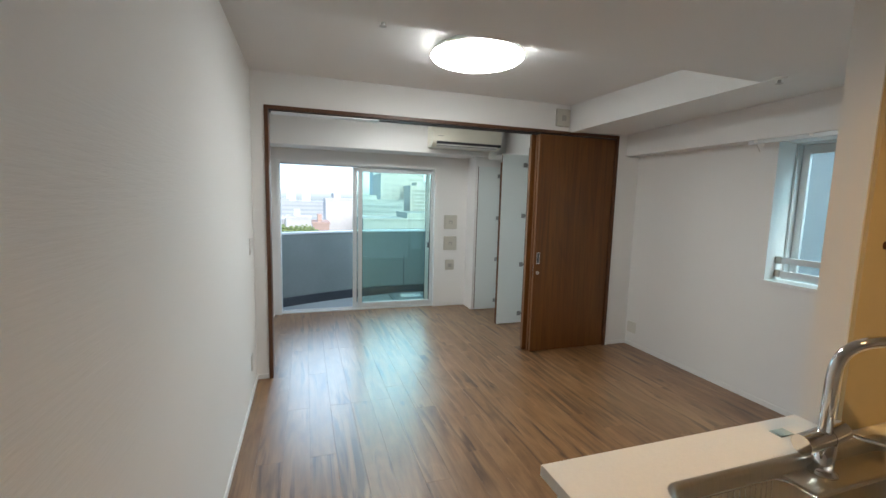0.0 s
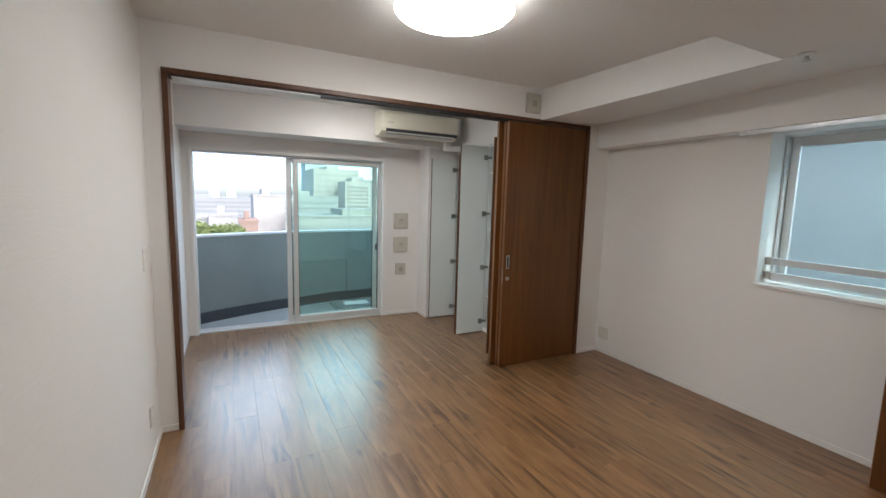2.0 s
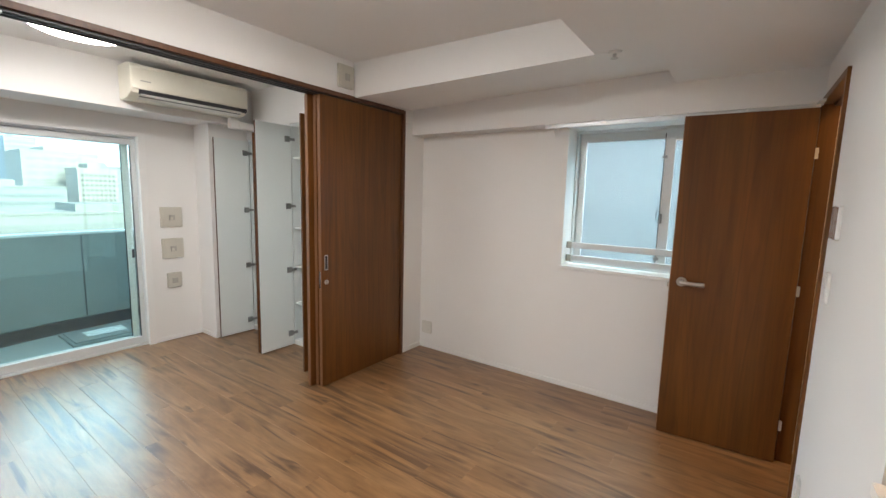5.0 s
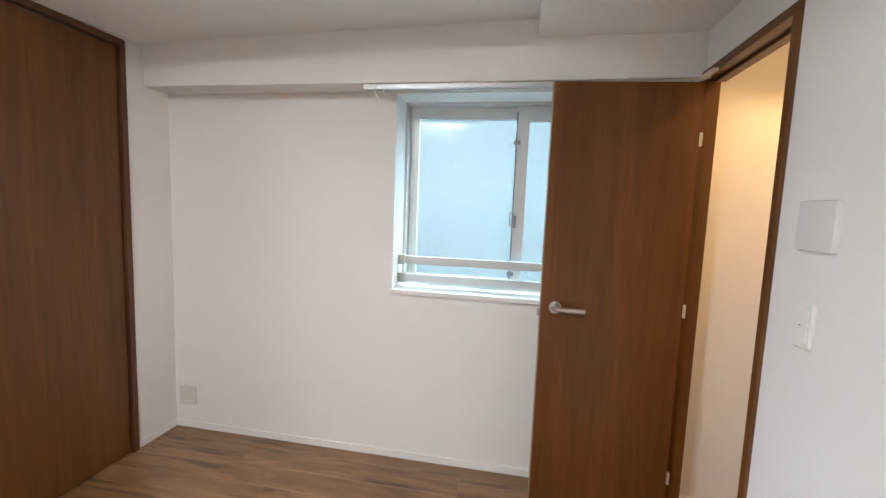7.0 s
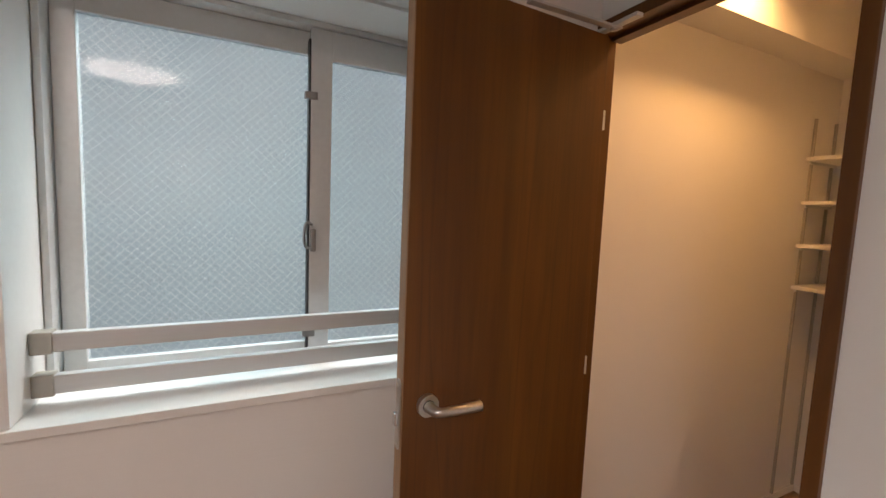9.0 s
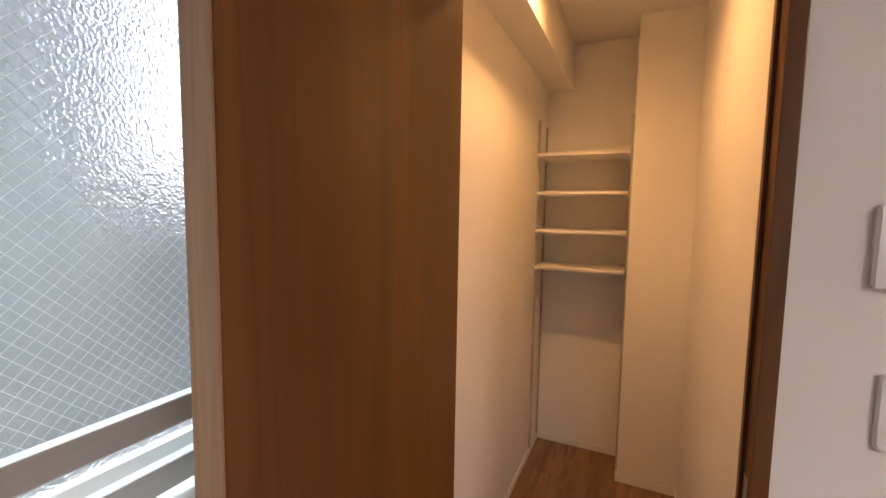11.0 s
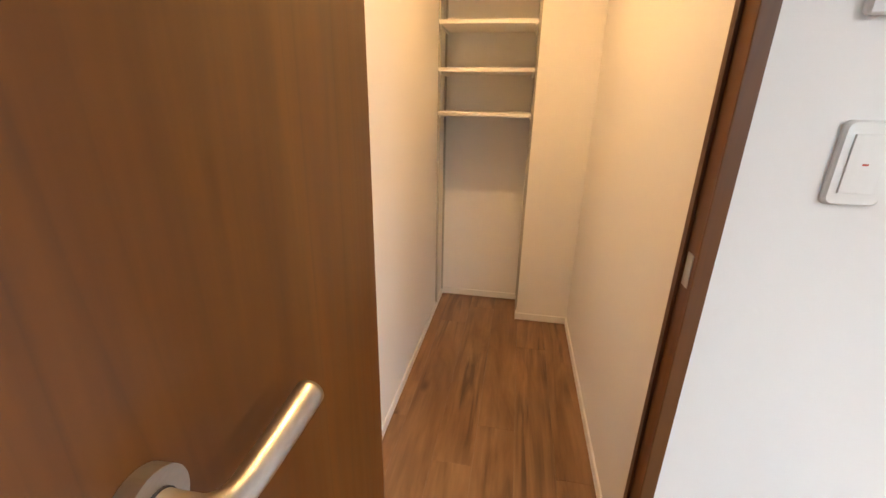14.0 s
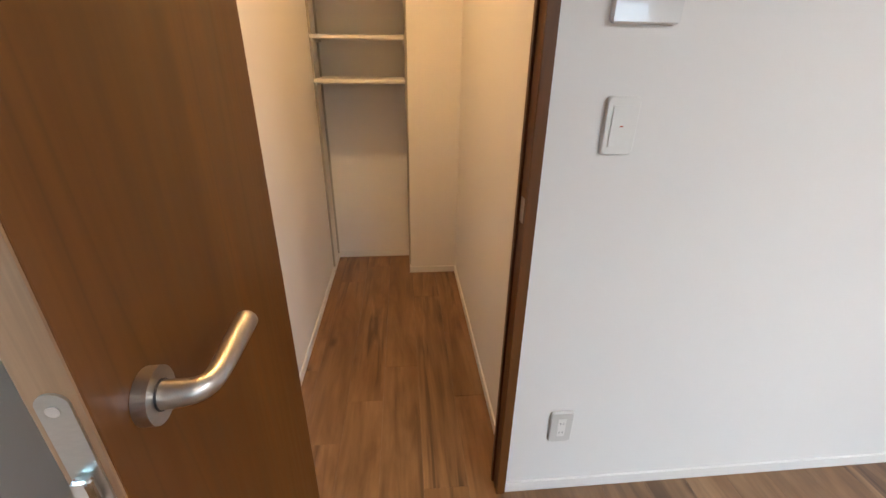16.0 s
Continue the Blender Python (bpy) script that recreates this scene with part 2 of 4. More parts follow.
def glowing(name, colour, strength):
    m, t, b = mat(name, (0.9, 0.9, 0.88), 0.4)
    b.inputs["Emission Color"].default_value = (*colour, 1)
    b.inputs["Emission Strength"].default_value = strength
    return m


LAMP = glowing("lit_diffuser", (1.0, 0.98, 0.945), LAMP_S)
LAMP_DIM = glowing("dimmed_diffuser", (1.0, 0.98, 0.945), 6.2)
BULB = glowing("lit_warm_lens", (1.0, 0.66, 0.3), 18.0)


def glass(name, colour, rough, coat=0.0, relief=0.0, scale=120):
    m, t, b = mat(name, colour, rough)
    b.inputs["Transmission Weight"].default_value = 1.0
    b.inputs["IOR"].default_value = 1.45
    b.inputs["Coat Weight"].default_value = coat
    b.inputs["Coat Roughness"].default_value = 0.04
    if relief:
        n = node(t, "ShaderNodeTexVoronoi", Scale=scale)
        t.links.new(coords(t, (1, 1, 1)), n.inputs["Vector"])
        bump(t, b, n.outputs["Distance"], relief, 0.002)
    return m


TEAL = glass("green_tinted_glass", (0.77, 0.935, 0.89), 0.0)
FROST = glass("patterned_wired_glass", (0.61, 0.71, 0.725), 0.20, 0.25, 0.55, 170)
WIRE = speckled("glass_wire", (0.58, 0.61, 0.62), 0.5, (50, 50, 50), 0.05)
OUTLET = speckled("outlet_plastic", (0.63, 0.62, 0.59), 0.4, (90, 90, 90), 0.02)

# ---- mesh helpers ----
WORLD = {}


def thing(name, place=(0, 0, 0), label="", category="", group="", kind="", turn=0.0):
    ob = new(name)
    ob.empty_display_size = 0.1
    WORLD[ob.name] = pose(*place, 0, 0, turn)
    ob.matrix_world = WORLD[ob.name]
    return tagged(ob, label, category, group, kind)


def part(name, bm, material, parent=None, label="", local=False, kind=""):
    """One mesh object; its bmesh is in world metres, or in the parent's own when local."""
    me = bpy.data.meshes.new(name)
    bm.normal_update()
    bm.to_mesh(me)
    bm.free()
    me.materials.append(material)
    ob = new(name, me)
    if parent:
        if not local:
            me.transform(WORLD[parent.name].inverted())
        ob.parent = parent
        WORLD[ob.name] = WORLD[parent.name]
    else:
        WORLD[ob.name] = Matrix.Identity(4)
    if label:
        ob["label"] = label
    if kind:
        ob["kind"] = kind
    return ob


def structure(name, bm, material, label, category):
    return tagged(part(name, bm, material), label, category, "", "structure")


def add_box(bm, x0, x1, y0, y1, z0, z1, bevel=0.0, segments=2):
    m = Matrix.Translation(((x0 + x1) / 2, (y0 + y1) / 2, (z0 + z1) / 2)) @ Matrix.Diagonal((abs(x1 - x0), abs(y1 - y0), abs(z1 - z0), 1))
    made = bmesh.ops.create_cube(bm, size=1, matrix=m)
    if bevel:
        edges = {e for v in made["verts"] for e in v.link_edges}
        bmesh.ops.bevel(bm, geom=list(edges), offset=bevel, segments=segments, profile=0.6, affect='EDGES')
    return bm


def boxes(*bounds, bevel=0.0, segments=2):
    bm = bmesh.new()
    for b in bounds:
        add_box(bm, *b, bevel=bevel, segments=segments)
    return bm


def add_rod(bm, a, b, r0, r1=None, sides=16):
    a, b = Vector(a), Vector(b)
    d = b - a
    m = Matrix.Translation((a + b) / 2) @ d.to_track_quat('Z', 'Y').to_matrix().to_4x4()
    bmesh.ops.create_cone(bm, cap_ends=True, segments=sides, radius1=r0, radius2=r0 if r1 is None else r1, depth=d.length, matrix=m)
    return bm


def rod(a, b, r0, r1=None, sides=16):
    return add_rod(bmesh.new(), a, b, r0, r1, sides)


def tube(points, radius, sides=14):
    """A round tube along a smooth path."""
    bm = bmesh.new()
    pts = [Vector(p) for p in points]
    radii = radius if isinstance(radius, (list, tuple)) else [radius] * len(pts)
    rings, up = [], Vector((0.123, 0.456, 0.88)).normalized()
    for k, p in enumerate(pts):
        d = (pts[min(k + 1, len(pts) - 1)] - pts[max(k - 1, 0)]).normalized()
        s = d.cross(up).normalized()
        u = s.cross(d)
        rings.append([bm.verts.new(p + radii[k] * (math.cos(a) * s + math.sin(a) * u)) for a in [2 * math.pi * j / sides for j in range(sides)]])
    for r0, r1 in zip(rings, rings[1:]):
        for j in range(sides):
            f = bm.faces.new((r0[j], r0[(j + 1) % sides], r1[(j + 1) % sides], r1[j]))
            f.smooth = True
    bm.faces.new(rings[0])
    bm.faces.new(rings[-1])
    bmesh.ops.recalc_face_normals(bm, faces=bm.faces)
    return bm


def bend(points, steps=8):
    """A smooth curve through a few points."""
    p = [Vector(q) for q in points]
    p = [2 * p[0] - p[1]] + p + [2 * p[-1] - p[-2]]
    out = []
    for a, b, c, d in zip(p, p[1:], p[2:], p[3:]):
        for k in range(steps):
            t = k / steps
            out.append(0.5 * (2 * b + (c - a) * t + (2 * a - 5 * b + 4 * c - d) * t * t + (3 * b - a - 3 * c + d) * t ** 3))
    return out + [p[-2]]


def lathe(profile, centre, sides=40):
    """A turned shape from (radius, height) pairs round an upright axis."""
    bm = bmesh.new()
    rings = []
    for r, z in profile:
        rings.append([bm.verts.new((centre[0] + max(r, 1e-4) * math.cos(2 * math.pi * j / sides), centre[1] + max(r, 1e-4) * math.sin(2 * math.pi * j / sides), centre[2] + z)) for j in range(sides)])
    for a, b in zip(rings, rings[1:]):
        for j in range(sides):
            bm.faces.new((a[j], a[(j + 1) % sides], b[(j + 1) % sides], b[j])).smooth = True
    bm.faces.new(rings[0])
    bm.faces.new(rings[-1])
    bmesh.ops.recalc_face_normals(bm, faces=bm.faces)
    return bm


def extrude_x(profile, x0, x1, bevel=0.0):
    """A closed (y, z) outline drawn out along x."""
    bm = bmesh.new()
    a = [bm.verts.new((x0, y, z)) for y, z in profile]
    b = [bm.verts.new((x1, y, z)) for y, z in profile]
    n = len(profile)
    bm.faces.new(a)
    bm.faces.new(b)
    for j in range(n):
        bm.faces.new((a[j], a[(j + 1) % n], b[(j + 1) % n], b[j]))
    bmesh.ops.recalc_face_normals(bm, faces=bm.faces)
    if bevel:
        bmesh.ops.bevel(bm, geom=[e for e in bm.edges], offset=bevel, segments=2, affect='EDGES')
    return bm


def rounded(x0, x1, y0, y1, r, n=8):
    out = []
    for cx, cy, a in ((x1 - r, y1 - r, 0), (x0 + r, y1 - r, 90), (x0 + r, y0 + r, 180), (x1 - r, y0 + r, 270)):
        out += [(cx + r * math.cos(radians(a + 90 * k / n)), cy + r * math.sin(radians(a + 90 * k / n))) for k in range(n + 1)]
    return out

# ---- the large structure ----
XL, XR = -0.045, 3.685          # inner faces of the long walls
YO, YD = 4.012, 1.225           # faces of the wall with the wide opening and of the wall with the store room's door
TRAY, LOW, BOXZ, BEAMZ = 2.458, 2.239, 2.200, 2.013

floor = structure("floor", boxes((XL - 0.1, 3.9, -1.75, 6.05, -0.12, -0.007)), speckled("floor_bed", (0.09, 0.05, 0.026), 0.8), "walnut-brown wooden plank floor, satin sheen", "floor")

structure("wall_west", boxes((XL - 0.12, XL, -1.7, 6.2, -0.005, 2.55)), RIPPLED, "white papered long wall with a rippled weave", "wall")
structure("wall_east", boxes((XR, 3.975, -0.7, 1.32, -0.005, 2.55), (XR, 3.975, 2.635, 6.2, -0.005, 2.55), (XR, 3.975, 1.32, 2.635, -0.005, 0.945), (XR, 3.975, 1.32, 2.635, 2.02, 2.55)),
          WALL, "white papered wall pierced by a frosted window", "wall")
structure("wall_north", boxes((XL, 0.02, 6.0, 6.2, -0.005, 2.55), (2.115, 3.685, 6.0, 6.2, -0.005, 2.55), (0.02, 2.115, 6.0, 6.2, 1.955, 2.55)), WALL, "white papered wall round the balcony window", "wall")
structure("wall_column", boxes((2.545, 3.685, 5.71, 6.0, -0.005, 2.45)), WALL, "white papered pillar beside the wardrobe", "wall")
structure("wall_opening", boxes((XL, 0.062, YO, 4.13, -0.005, 2.5), (0.062, 3.40, YO, 4.13, 2.198, 2.5), (3.40, XR, YO, 4.13, -0.005, 2.5)), WALL, "white papered wall round the wide sliding-door opening", "wall")
structure("wall_south", boxes((1.80, 2.890, 1.139, YD, -0.005, 2.5), (2.890, 3.53, 1.139, YD, 2.02, 2.5), (3.53, 3.652, 1.165, YD, -0.005, 2.5)), WALL, "white papered wall with the store room doorway", "wall")
structure("wall_counter", boxes((0.932, 1.80, 1.150, YD, -0.005, 0.837)), WALL, "white papered half wall under the kitchen worktop", "wall")
structure("wall_store_east", boxes((3.652, XR - 0.001, -0.565, 1.225, -0.005, 2.5)), WALL, "white papered side wall of the store room", "wall")
structure("wall_store_west", boxes((2.77, 2.867, -1.6, 1.139, -0.005, 2.5)), WALL, "white papered side wall of the store room", "wall")
structure("wall_store_back", boxes((2.867, 3.685, -0.7, -0.565, -0.005, 2.5)), WALL, "white papered back wall of the store room", "wall")
structure("wall_store_pillar", boxes((2.867, 3.155, -0.565, -0.306, -0.005, 2.46)), WALL, "white papered pillar in the store room corner", "wall")
structure("wall_kitchen_back", boxes((XL, 2.77, -1.7, -1.6, -0.005, 2.5)), WALL, "plain white wall behind the kitchen", "wall")
structure("wall_wardrobe", boxes((2.925, 3.0, 4.13, 5.71, 2.10, 2.46), (2.925, 3.0, 4.9825, 5.71, 1.998, 2.10), (2.925, XR, 4.13, 4.318, -0.005, 2.10)), WALL, "white papered wall above the wardrobe", "wall")

structure("ceiling", boxes((XL, XR, 2.215, 6.2, TRAY, 2.6)), CEIL, "white papered raised ceiling", "ceiling")


def soffit():
    """Lowered ceiling strip that falls slightly towards the wide opening."""
    plan = [(2.815, YO, 2.200), (2.872, 2.238, 2.236), (2.872, 1.93, 2.240), (XR, 1.93, 2.288), (XR, 2.238, 2.282), (XR, YO, 2.240)]
    bm = bmesh.new()
    low = [bm.verts.new(p) for p in plan]
    top = [bm.verts.new((x, y, TRAY - 0.002)) for x, y, _ in plan]
    for a, b, c, d in ((0, 1, 4, 5), (1, 2, 3, 4)):
        bm.faces.new([low[k] for k in (a, b, c, d)])
        bm.faces.new([top[k] for k in (d, c, b, a)])
    for k in range(6):
        n = (k + 1) % 6
        bm.faces.new((low[n], low[k], top[k], top[n]))
    bmesh.ops.recalc_face_normals(bm, faces=bm.faces[:])
    return bm


structure("ceiling_soffit", soffit(), CEIL, "white papered lowered ceiling edge round the tray", "ceiling")
for n, b in (("ceiling_step", (XL, 2.8715, 1.93, 2.238, LOW, 2.5)), ("ceiling_box", (XL, XR, YD, 1.93, BOXZ, 2.5))):
    structure(n, boxes(b), CEIL, "white papered lowered ceiling edge round the tray", "ceiling")
structure("ceiling_kitchen", boxes((XL, 2.77, -1.7, 1.139, BOXZ, 2.5), (XL, 1.80, 1.139, YD, BOXZ, 2.5)), CEIL, "white papered low kitchen ceiling", "ceiling")
structure("ceiling_store", boxes((2.867, 3.652, -0.565, 1.139, 2.46, 2.55)), CEIL, "white papered store room ceiling", "ceiling")
structure("ceiling_beam_store", boxes((3.505, 3.652, -0.565, 1.139, 2.205, 2.46)), CEIL, "white papered beam along the store room", "ceiling")
structure("ceiling_beam", boxes((3.52, XR, YD, 1.93, BEAMZ, BOXZ), (3.52, XR - 0.001, 1.93, YO, BEAMZ, 2.33)), CEIL, "white papered beam above the frosted window", "ceiling")
structure("ceiling_beam_bedroom", boxes((XL, 2.925, 5.6, 6.0, 2.105, TRAY)), CEIL, "white papered beam above the balcony window", "ceiling")


def baseboards():
    runs = [("w", XL, XL + 0.008, -1.6, YO), ("w2", XL, XL + 0.008, 4.13, 6.0), ("e", XR - 0.008, XR, YD, YO), ("n", 2.115, 2.545, 5.992, 6.0), ("c", 2.537, 2.545, 5.71, 5.992),
            ("ol", XL + 0.008, 0.05, YO - 0.008, YO), ("or", 3.412, XR - 0.008, YO - 0.008, YO), ("s", 0.932, 2.888, YD, YD + 0.008),
            ("se", 3.644, 3.652, -0.565, 1.139), ("sb", 3.155, 3.644, -0.565, -0.557), ("sp", 3.155, 3.163, -0.557, -0.306), ("sp2", 2.867, 3.163, -0.306, -0.298), ("sw", 2.867, 2.875, -0.298, 1.139)]
    for _, x0, x1, y0, y1 in runs:
        structure("baseboard", boxes((x0, x1, y0, y1, 0.001, 0.042), bevel=0.0015), BASE, "slim white baseboard along the wall", "baseboard")


baseboards()

# ---- wide opening: frame and stacked sliding doors ----
opening = thing("door_1", (1.7, 4.07, 0), "dark brown wooden frame of the wide sliding-door opening", "door frame", kind="structure")
for x0, x1 in ((0.052, 0.082), (3.378, 3.409)):
    part("jamb", boxes((x0, x1, 3.998, 4.15, 0.0, 2.178), bevel=0.002), TRIMWOOD, opening)
part("head", boxes((0.052, 3.409, 3.998, 4.15, 2.178, 2.208), bevel=0.002), TRIMWOOD, opening)
for y in (4.03, 4.068, 4.106):
    part("track", boxes((0.082, 3.378, y - 0.006, y + 0.006, 2.168, 2.178)), DARK, opening, "dark grooved sliding track")
part("track_cover", boxes((0.10, 0.95, 4.02, 4.125, 2.160, 2.168), bevel=0.001), ALU, opening, "silver track cover strip")

for k, (y, x0) in enumerate(((4.03, 2.500), (4.068, 2.494), (4.106, 2.452))):
    slider = thing("sliding_door", ((x0 + 3.37) / 2, y, 0.004), "brown wood-grain sliding door pushed open in its stack", "sliding door", "stacked sliding doors")
    part("panel", boxes((x0, 3.37, y - 0.016, y + 0.016, 0.006, 2.166), bevel=0.002), DOORWOOD, slider)
    part("edge_strip", boxes((x0 - 0.003, x0 - 0.0005, y - 0.014, y + 0.014, 0.01, 2.16)), BANDWOOD, slider, "brown wooden edge band")
    part("hanger", boxes((x0 + 0.002, x0 + 0.05, y - 0.009, y + 0.009, 2.1665, 2.1675)), DARK, slider, "dark top roller")
    if k == 0:
        px = 2.538
        pull = part("pull", boxes((px - 0.016, px - 0.011, 4.008, 4.0145, 0.905, 1.02), (px + 0.011, px + 0.016, 4.008, 4.0145, 0.905, 1.02), (px - 0.011, px + 0.011, 4.008, 4.0145, 1.012, 1.02), (px - 0.011, px + 0.011, 4.008, 4.0145, 0.905, 0.913), bevel=0.0008), CHROME, slider, "recessed bright steel finger pull")
        part("pull_recess", boxes((px - 0.011, px + 0.011, 4.012, 4.0145, 0.913, 1.012)), DARK, pull, "dark recess of the pull")
        lock = part("lock", rod((px + 0.004, 4.0145, 0.815), (px + 0.004, 4.008, 0.815), 0.018, 0.0165, 24), STEEL, slider, "round satin steel lock")
        part("turn_slot", boxes((px + 0.0025, px + 0.0055, 4.0065, 4.0085, 0.806, 0.824)), DARK, lock)
        part("edge_plate", boxes((2.4935, 2.4965, 4.020, 4.036, 0.77, 0.90), bevel=0.0005), CHROME, slider, "bright steel edge plate")

# ---- balcony window ----
win = thing("window_1", (1.06, 6.08, 0), "silver aluminium sliding balcony window, one half open", "window", kind="structure")
part("window_frame", boxes((0.02, 0.055, 6.03, 6.17, -0.004, 1.955), (2.06, 2.115, 6.03, 6.17, -0.004, 1.955), (0.055, 2.06, 6.03, 6.17, 1.915, 1.955), (0.055, 2.06, 6.03, 6.17, -0.006, 0.016), bevel=0.002), ALU, win)
part("casing", boxes((2.062, 2.118, 5.985, 6.029, 0.0, 1.955), (0.018, 0.05, 5.985, 6.029, 0.0, 1.955), (0.05, 2.062, 5.985, 6.029, 1.93, 1.955), bevel=0.002), BASE, win, "white wooden inner casing")
for y in (6.075, 6.125):
    part("rail_track", boxes((0.055, 2.06, y - 0.004, y + 0.004, 0.016, 0.026)), ALU, win)


def sash(y, x0, x1, z0, z1):
    s = part("sash", boxes((x0, x0 + 0.05, y - 0.017, y + 0.017, z0, z1), (x1 - 0.05, x1, y - 0.017, y + 0.017, z0, z1), (x0 + 0.05, x1 - 0.05, y - 0.017, y + 0.017, z1 - 0.05, z1), (x0 + 0.05, x1 - 0.05, y - 0.017, y + 0.017, z0, z0 + 0.065), bevel=0.002), ALU, win)
    pane = part("pane", boxes((x0 + 0.048, x1 - 0.048, y - 0.004, y + 0.004, z0 + 0.06, z1 - 0.045)), TEAL, s, "green-tinted clear glass pane")
    pane.visible_shadow = False
    part("gasket", boxes((x0 + 0.05, x0 + 0.056, y - 0.008, y + 0.008, z0 + 0.065, z1 - 0.05), (x1 - 0.056, x1 - 0.05, y - 0.008, y + 0.008, z0 + 0.065, z1 - 0.05)), GASKET, s, "black rubber glazing gasket")
    return s


inner = sash(6.075, 1.02, 2.075, 0.02, 1.91)
outer = sash(6.125, 0.955, 2.02, 0.02, 1.91)
catch = part("catch", boxes((1.03, 1.058, 6.04, 6.058, 0.86, 0.98), bevel=0.004), ALU, inner, "silver crescent window lock")
part("finger_grip", boxes((1.985, 2.005, 6.046, 6.058, 0.84, 0.92), bevel=0.003), DARK, inner, "dark finger grip")
part("stopper", boxes((1.035, 1.055, 6.045, 6.058, 0.24, 0.3), bevel=0.003), ALU, inner)

# ---- balcony ----
GROUND = -26.0
structure("balcony_floor", boxes((-0.75, 3.9, 6.2, 7.9, -0.35, -0.14)), BALCONY, "grey balcony floor sheet", "balcony floor")
structure("wall_threshold", boxes((0.0, 2.13, 6.052, 6.2, -0.35, -0.008)), COPING, "pale upstand under the balcony window", "wall")


def curve_y(x):
    return 7.63 - 0.10 * (2.6 - x) ** 2


def curved_wall(y_in, y_out, z0, z1, x0=-0.7, x1=3.6, n=44):
    bm = bmesh.new()
    rings = []
    for k in range(n + 1):
        x = x0 + (x1 - x0) * k / n
        y = curve_y(x)
        rings.append([bm.verts.new((x, y + dy, z)) for dy, z in ((y_in, z0), (y_out, z0), (y_out, z1), (y_in, z1))])
    for a, b in zip(rings, rings[1:]):
        for j in range(4):
            bm.faces.new((a[j], a[(j + 1) % 4], b[(j + 1) % 4], b[j])).smooth = False
    bm.faces.new(rings[0])
    bm.faces.new(rings[-1])
    bmesh.ops.recalc_face_normals(bm, faces=bm.faces)
    return bm


parapet = structure("balcony_parapet", curved_wall(0.0, 0.16, -0.35, 0.945), PARAPET, "curved grey sprayed balcony parapet wall", "parapet")
part("coping", curved_wall(-0.012, 0.172, 0.945, 0.972), COPING, parapet, "pale coping along the parapet")
part("gutter", curved_wall(-0.035, -0.002, -0.3, -0.005), GUTTER, parapet, "dark waterproofing band along the foot")
part("joint", boxes((1.995, 2.007, curve_y(2.0) - 0.006, curve_y(2.0) + 0.01, 0.0, 0.944)), GUTTER, parapet, "dark upright joint")
structure("balcony_end_wall", boxes((-0.85, -0.7, 6.2, 7.2, -0.3, 2.3)), PARAPET, "grey sprayed end wall of the balcony", "wall")
structure("balcony_end_wall_far", boxes((3.5, 3.65, 6.2, 7.9, -0.3, 0.945)), PARAPET, "grey sprayed end wall of the balcony", "wall")
hatch = thing("escape_hatch", (2.04, 7.16, -0.14), "grey steel escape hatch with a white label on the balcony floor", "hatch")
part("rim", boxes((1.70, 2.38, 6.89, 7.43, -0.14, -0.115), bevel=0.004), HATCHM, hatch)
part("lid", boxes((1.73, 2.35, 6.92, 7.40, -0.1145, -0.100), bevel=0.003), HATCHM, hatch)
part("label", boxes((1.865, 2.215, 7.055, 7.265, -0.0995, -0.0975)), LABEL, hatch, "white warning label")

# Unseen mass added to keep sun and half the sky off the parapet.
structure("shading_storeys", boxes((-14, 3.9, -14, 6.2, 2.62, 16), (-14, -0.2, 5.0, 6.2, GROUND, 2.62), (-14, 3.9, 4.9, 6.0, GROUND, -0.3)), COPING, "pale unseen storeys above and below, added to shade the balcony", "wall")

# ---- frosted window ----
fw = thing("window_2", (3.85, 1.96, 0.95), "frosted wired-glass sliding window in a silver frame", "window", kind="structure")
part("reveal", boxes((3.681, 3.865, 2.630, 2.636, 0.97, 2.018), (3.681, 3.865, 1.32, 1.326, 0.97, 2.018), (3.681, 3.865, 1.326, 2.630, 2.004, 2.018), bevel=0.001), BASE, fw, "white lined window reveal")
part("window_sill", boxes((3.668, 3.865, 1.31, 2.645, 0.945, 0.969), bevel=0.003), BASE, fw, "white window sill board")
part("window_frame", boxes((3.867, 3.96, 2.614, 2.630, 0.972, 2.004), (3.867, 3.96, 1.326, 1.342, 0.972, 2.004), (3.867, 3.96, 1.342, 2.614, 1.988, 2.004), (3.867, 3.96, 1.342, 2.614, 0.97, 0.990), bevel=0.002), ALU, fw)


def wires(y0, y1, z0, z1, x, step=0.025, r=0.0004):
    """Diagonal wires cast in the glass, cut to the pane."""
    bm = bmesh.new()
    for sign in (1, -1):
        k = -90
        while k < 90:
            c = k * step
            pts = []
            # line: z - z0 = sign * 1.0 * (y - y0) + c
            a = max(y0, min(y1, y0 + sign * (0 - c)))
            b = max(y0, min(y1, y0 + sign * ((z1 - z0) - c)))
            za, zb = z0 + sign * (a - y0) + c, z0 + sign * (b - y0) + c
            if abs(a - b) > 0.01 and z0 - 1e-4 <= min(za, zb) and max(za, zb) <= z1 + 1e-4:
                add_rod(bm, (x, a, za), (x, b, zb), r, sides=4)
            k += 1
    return bm


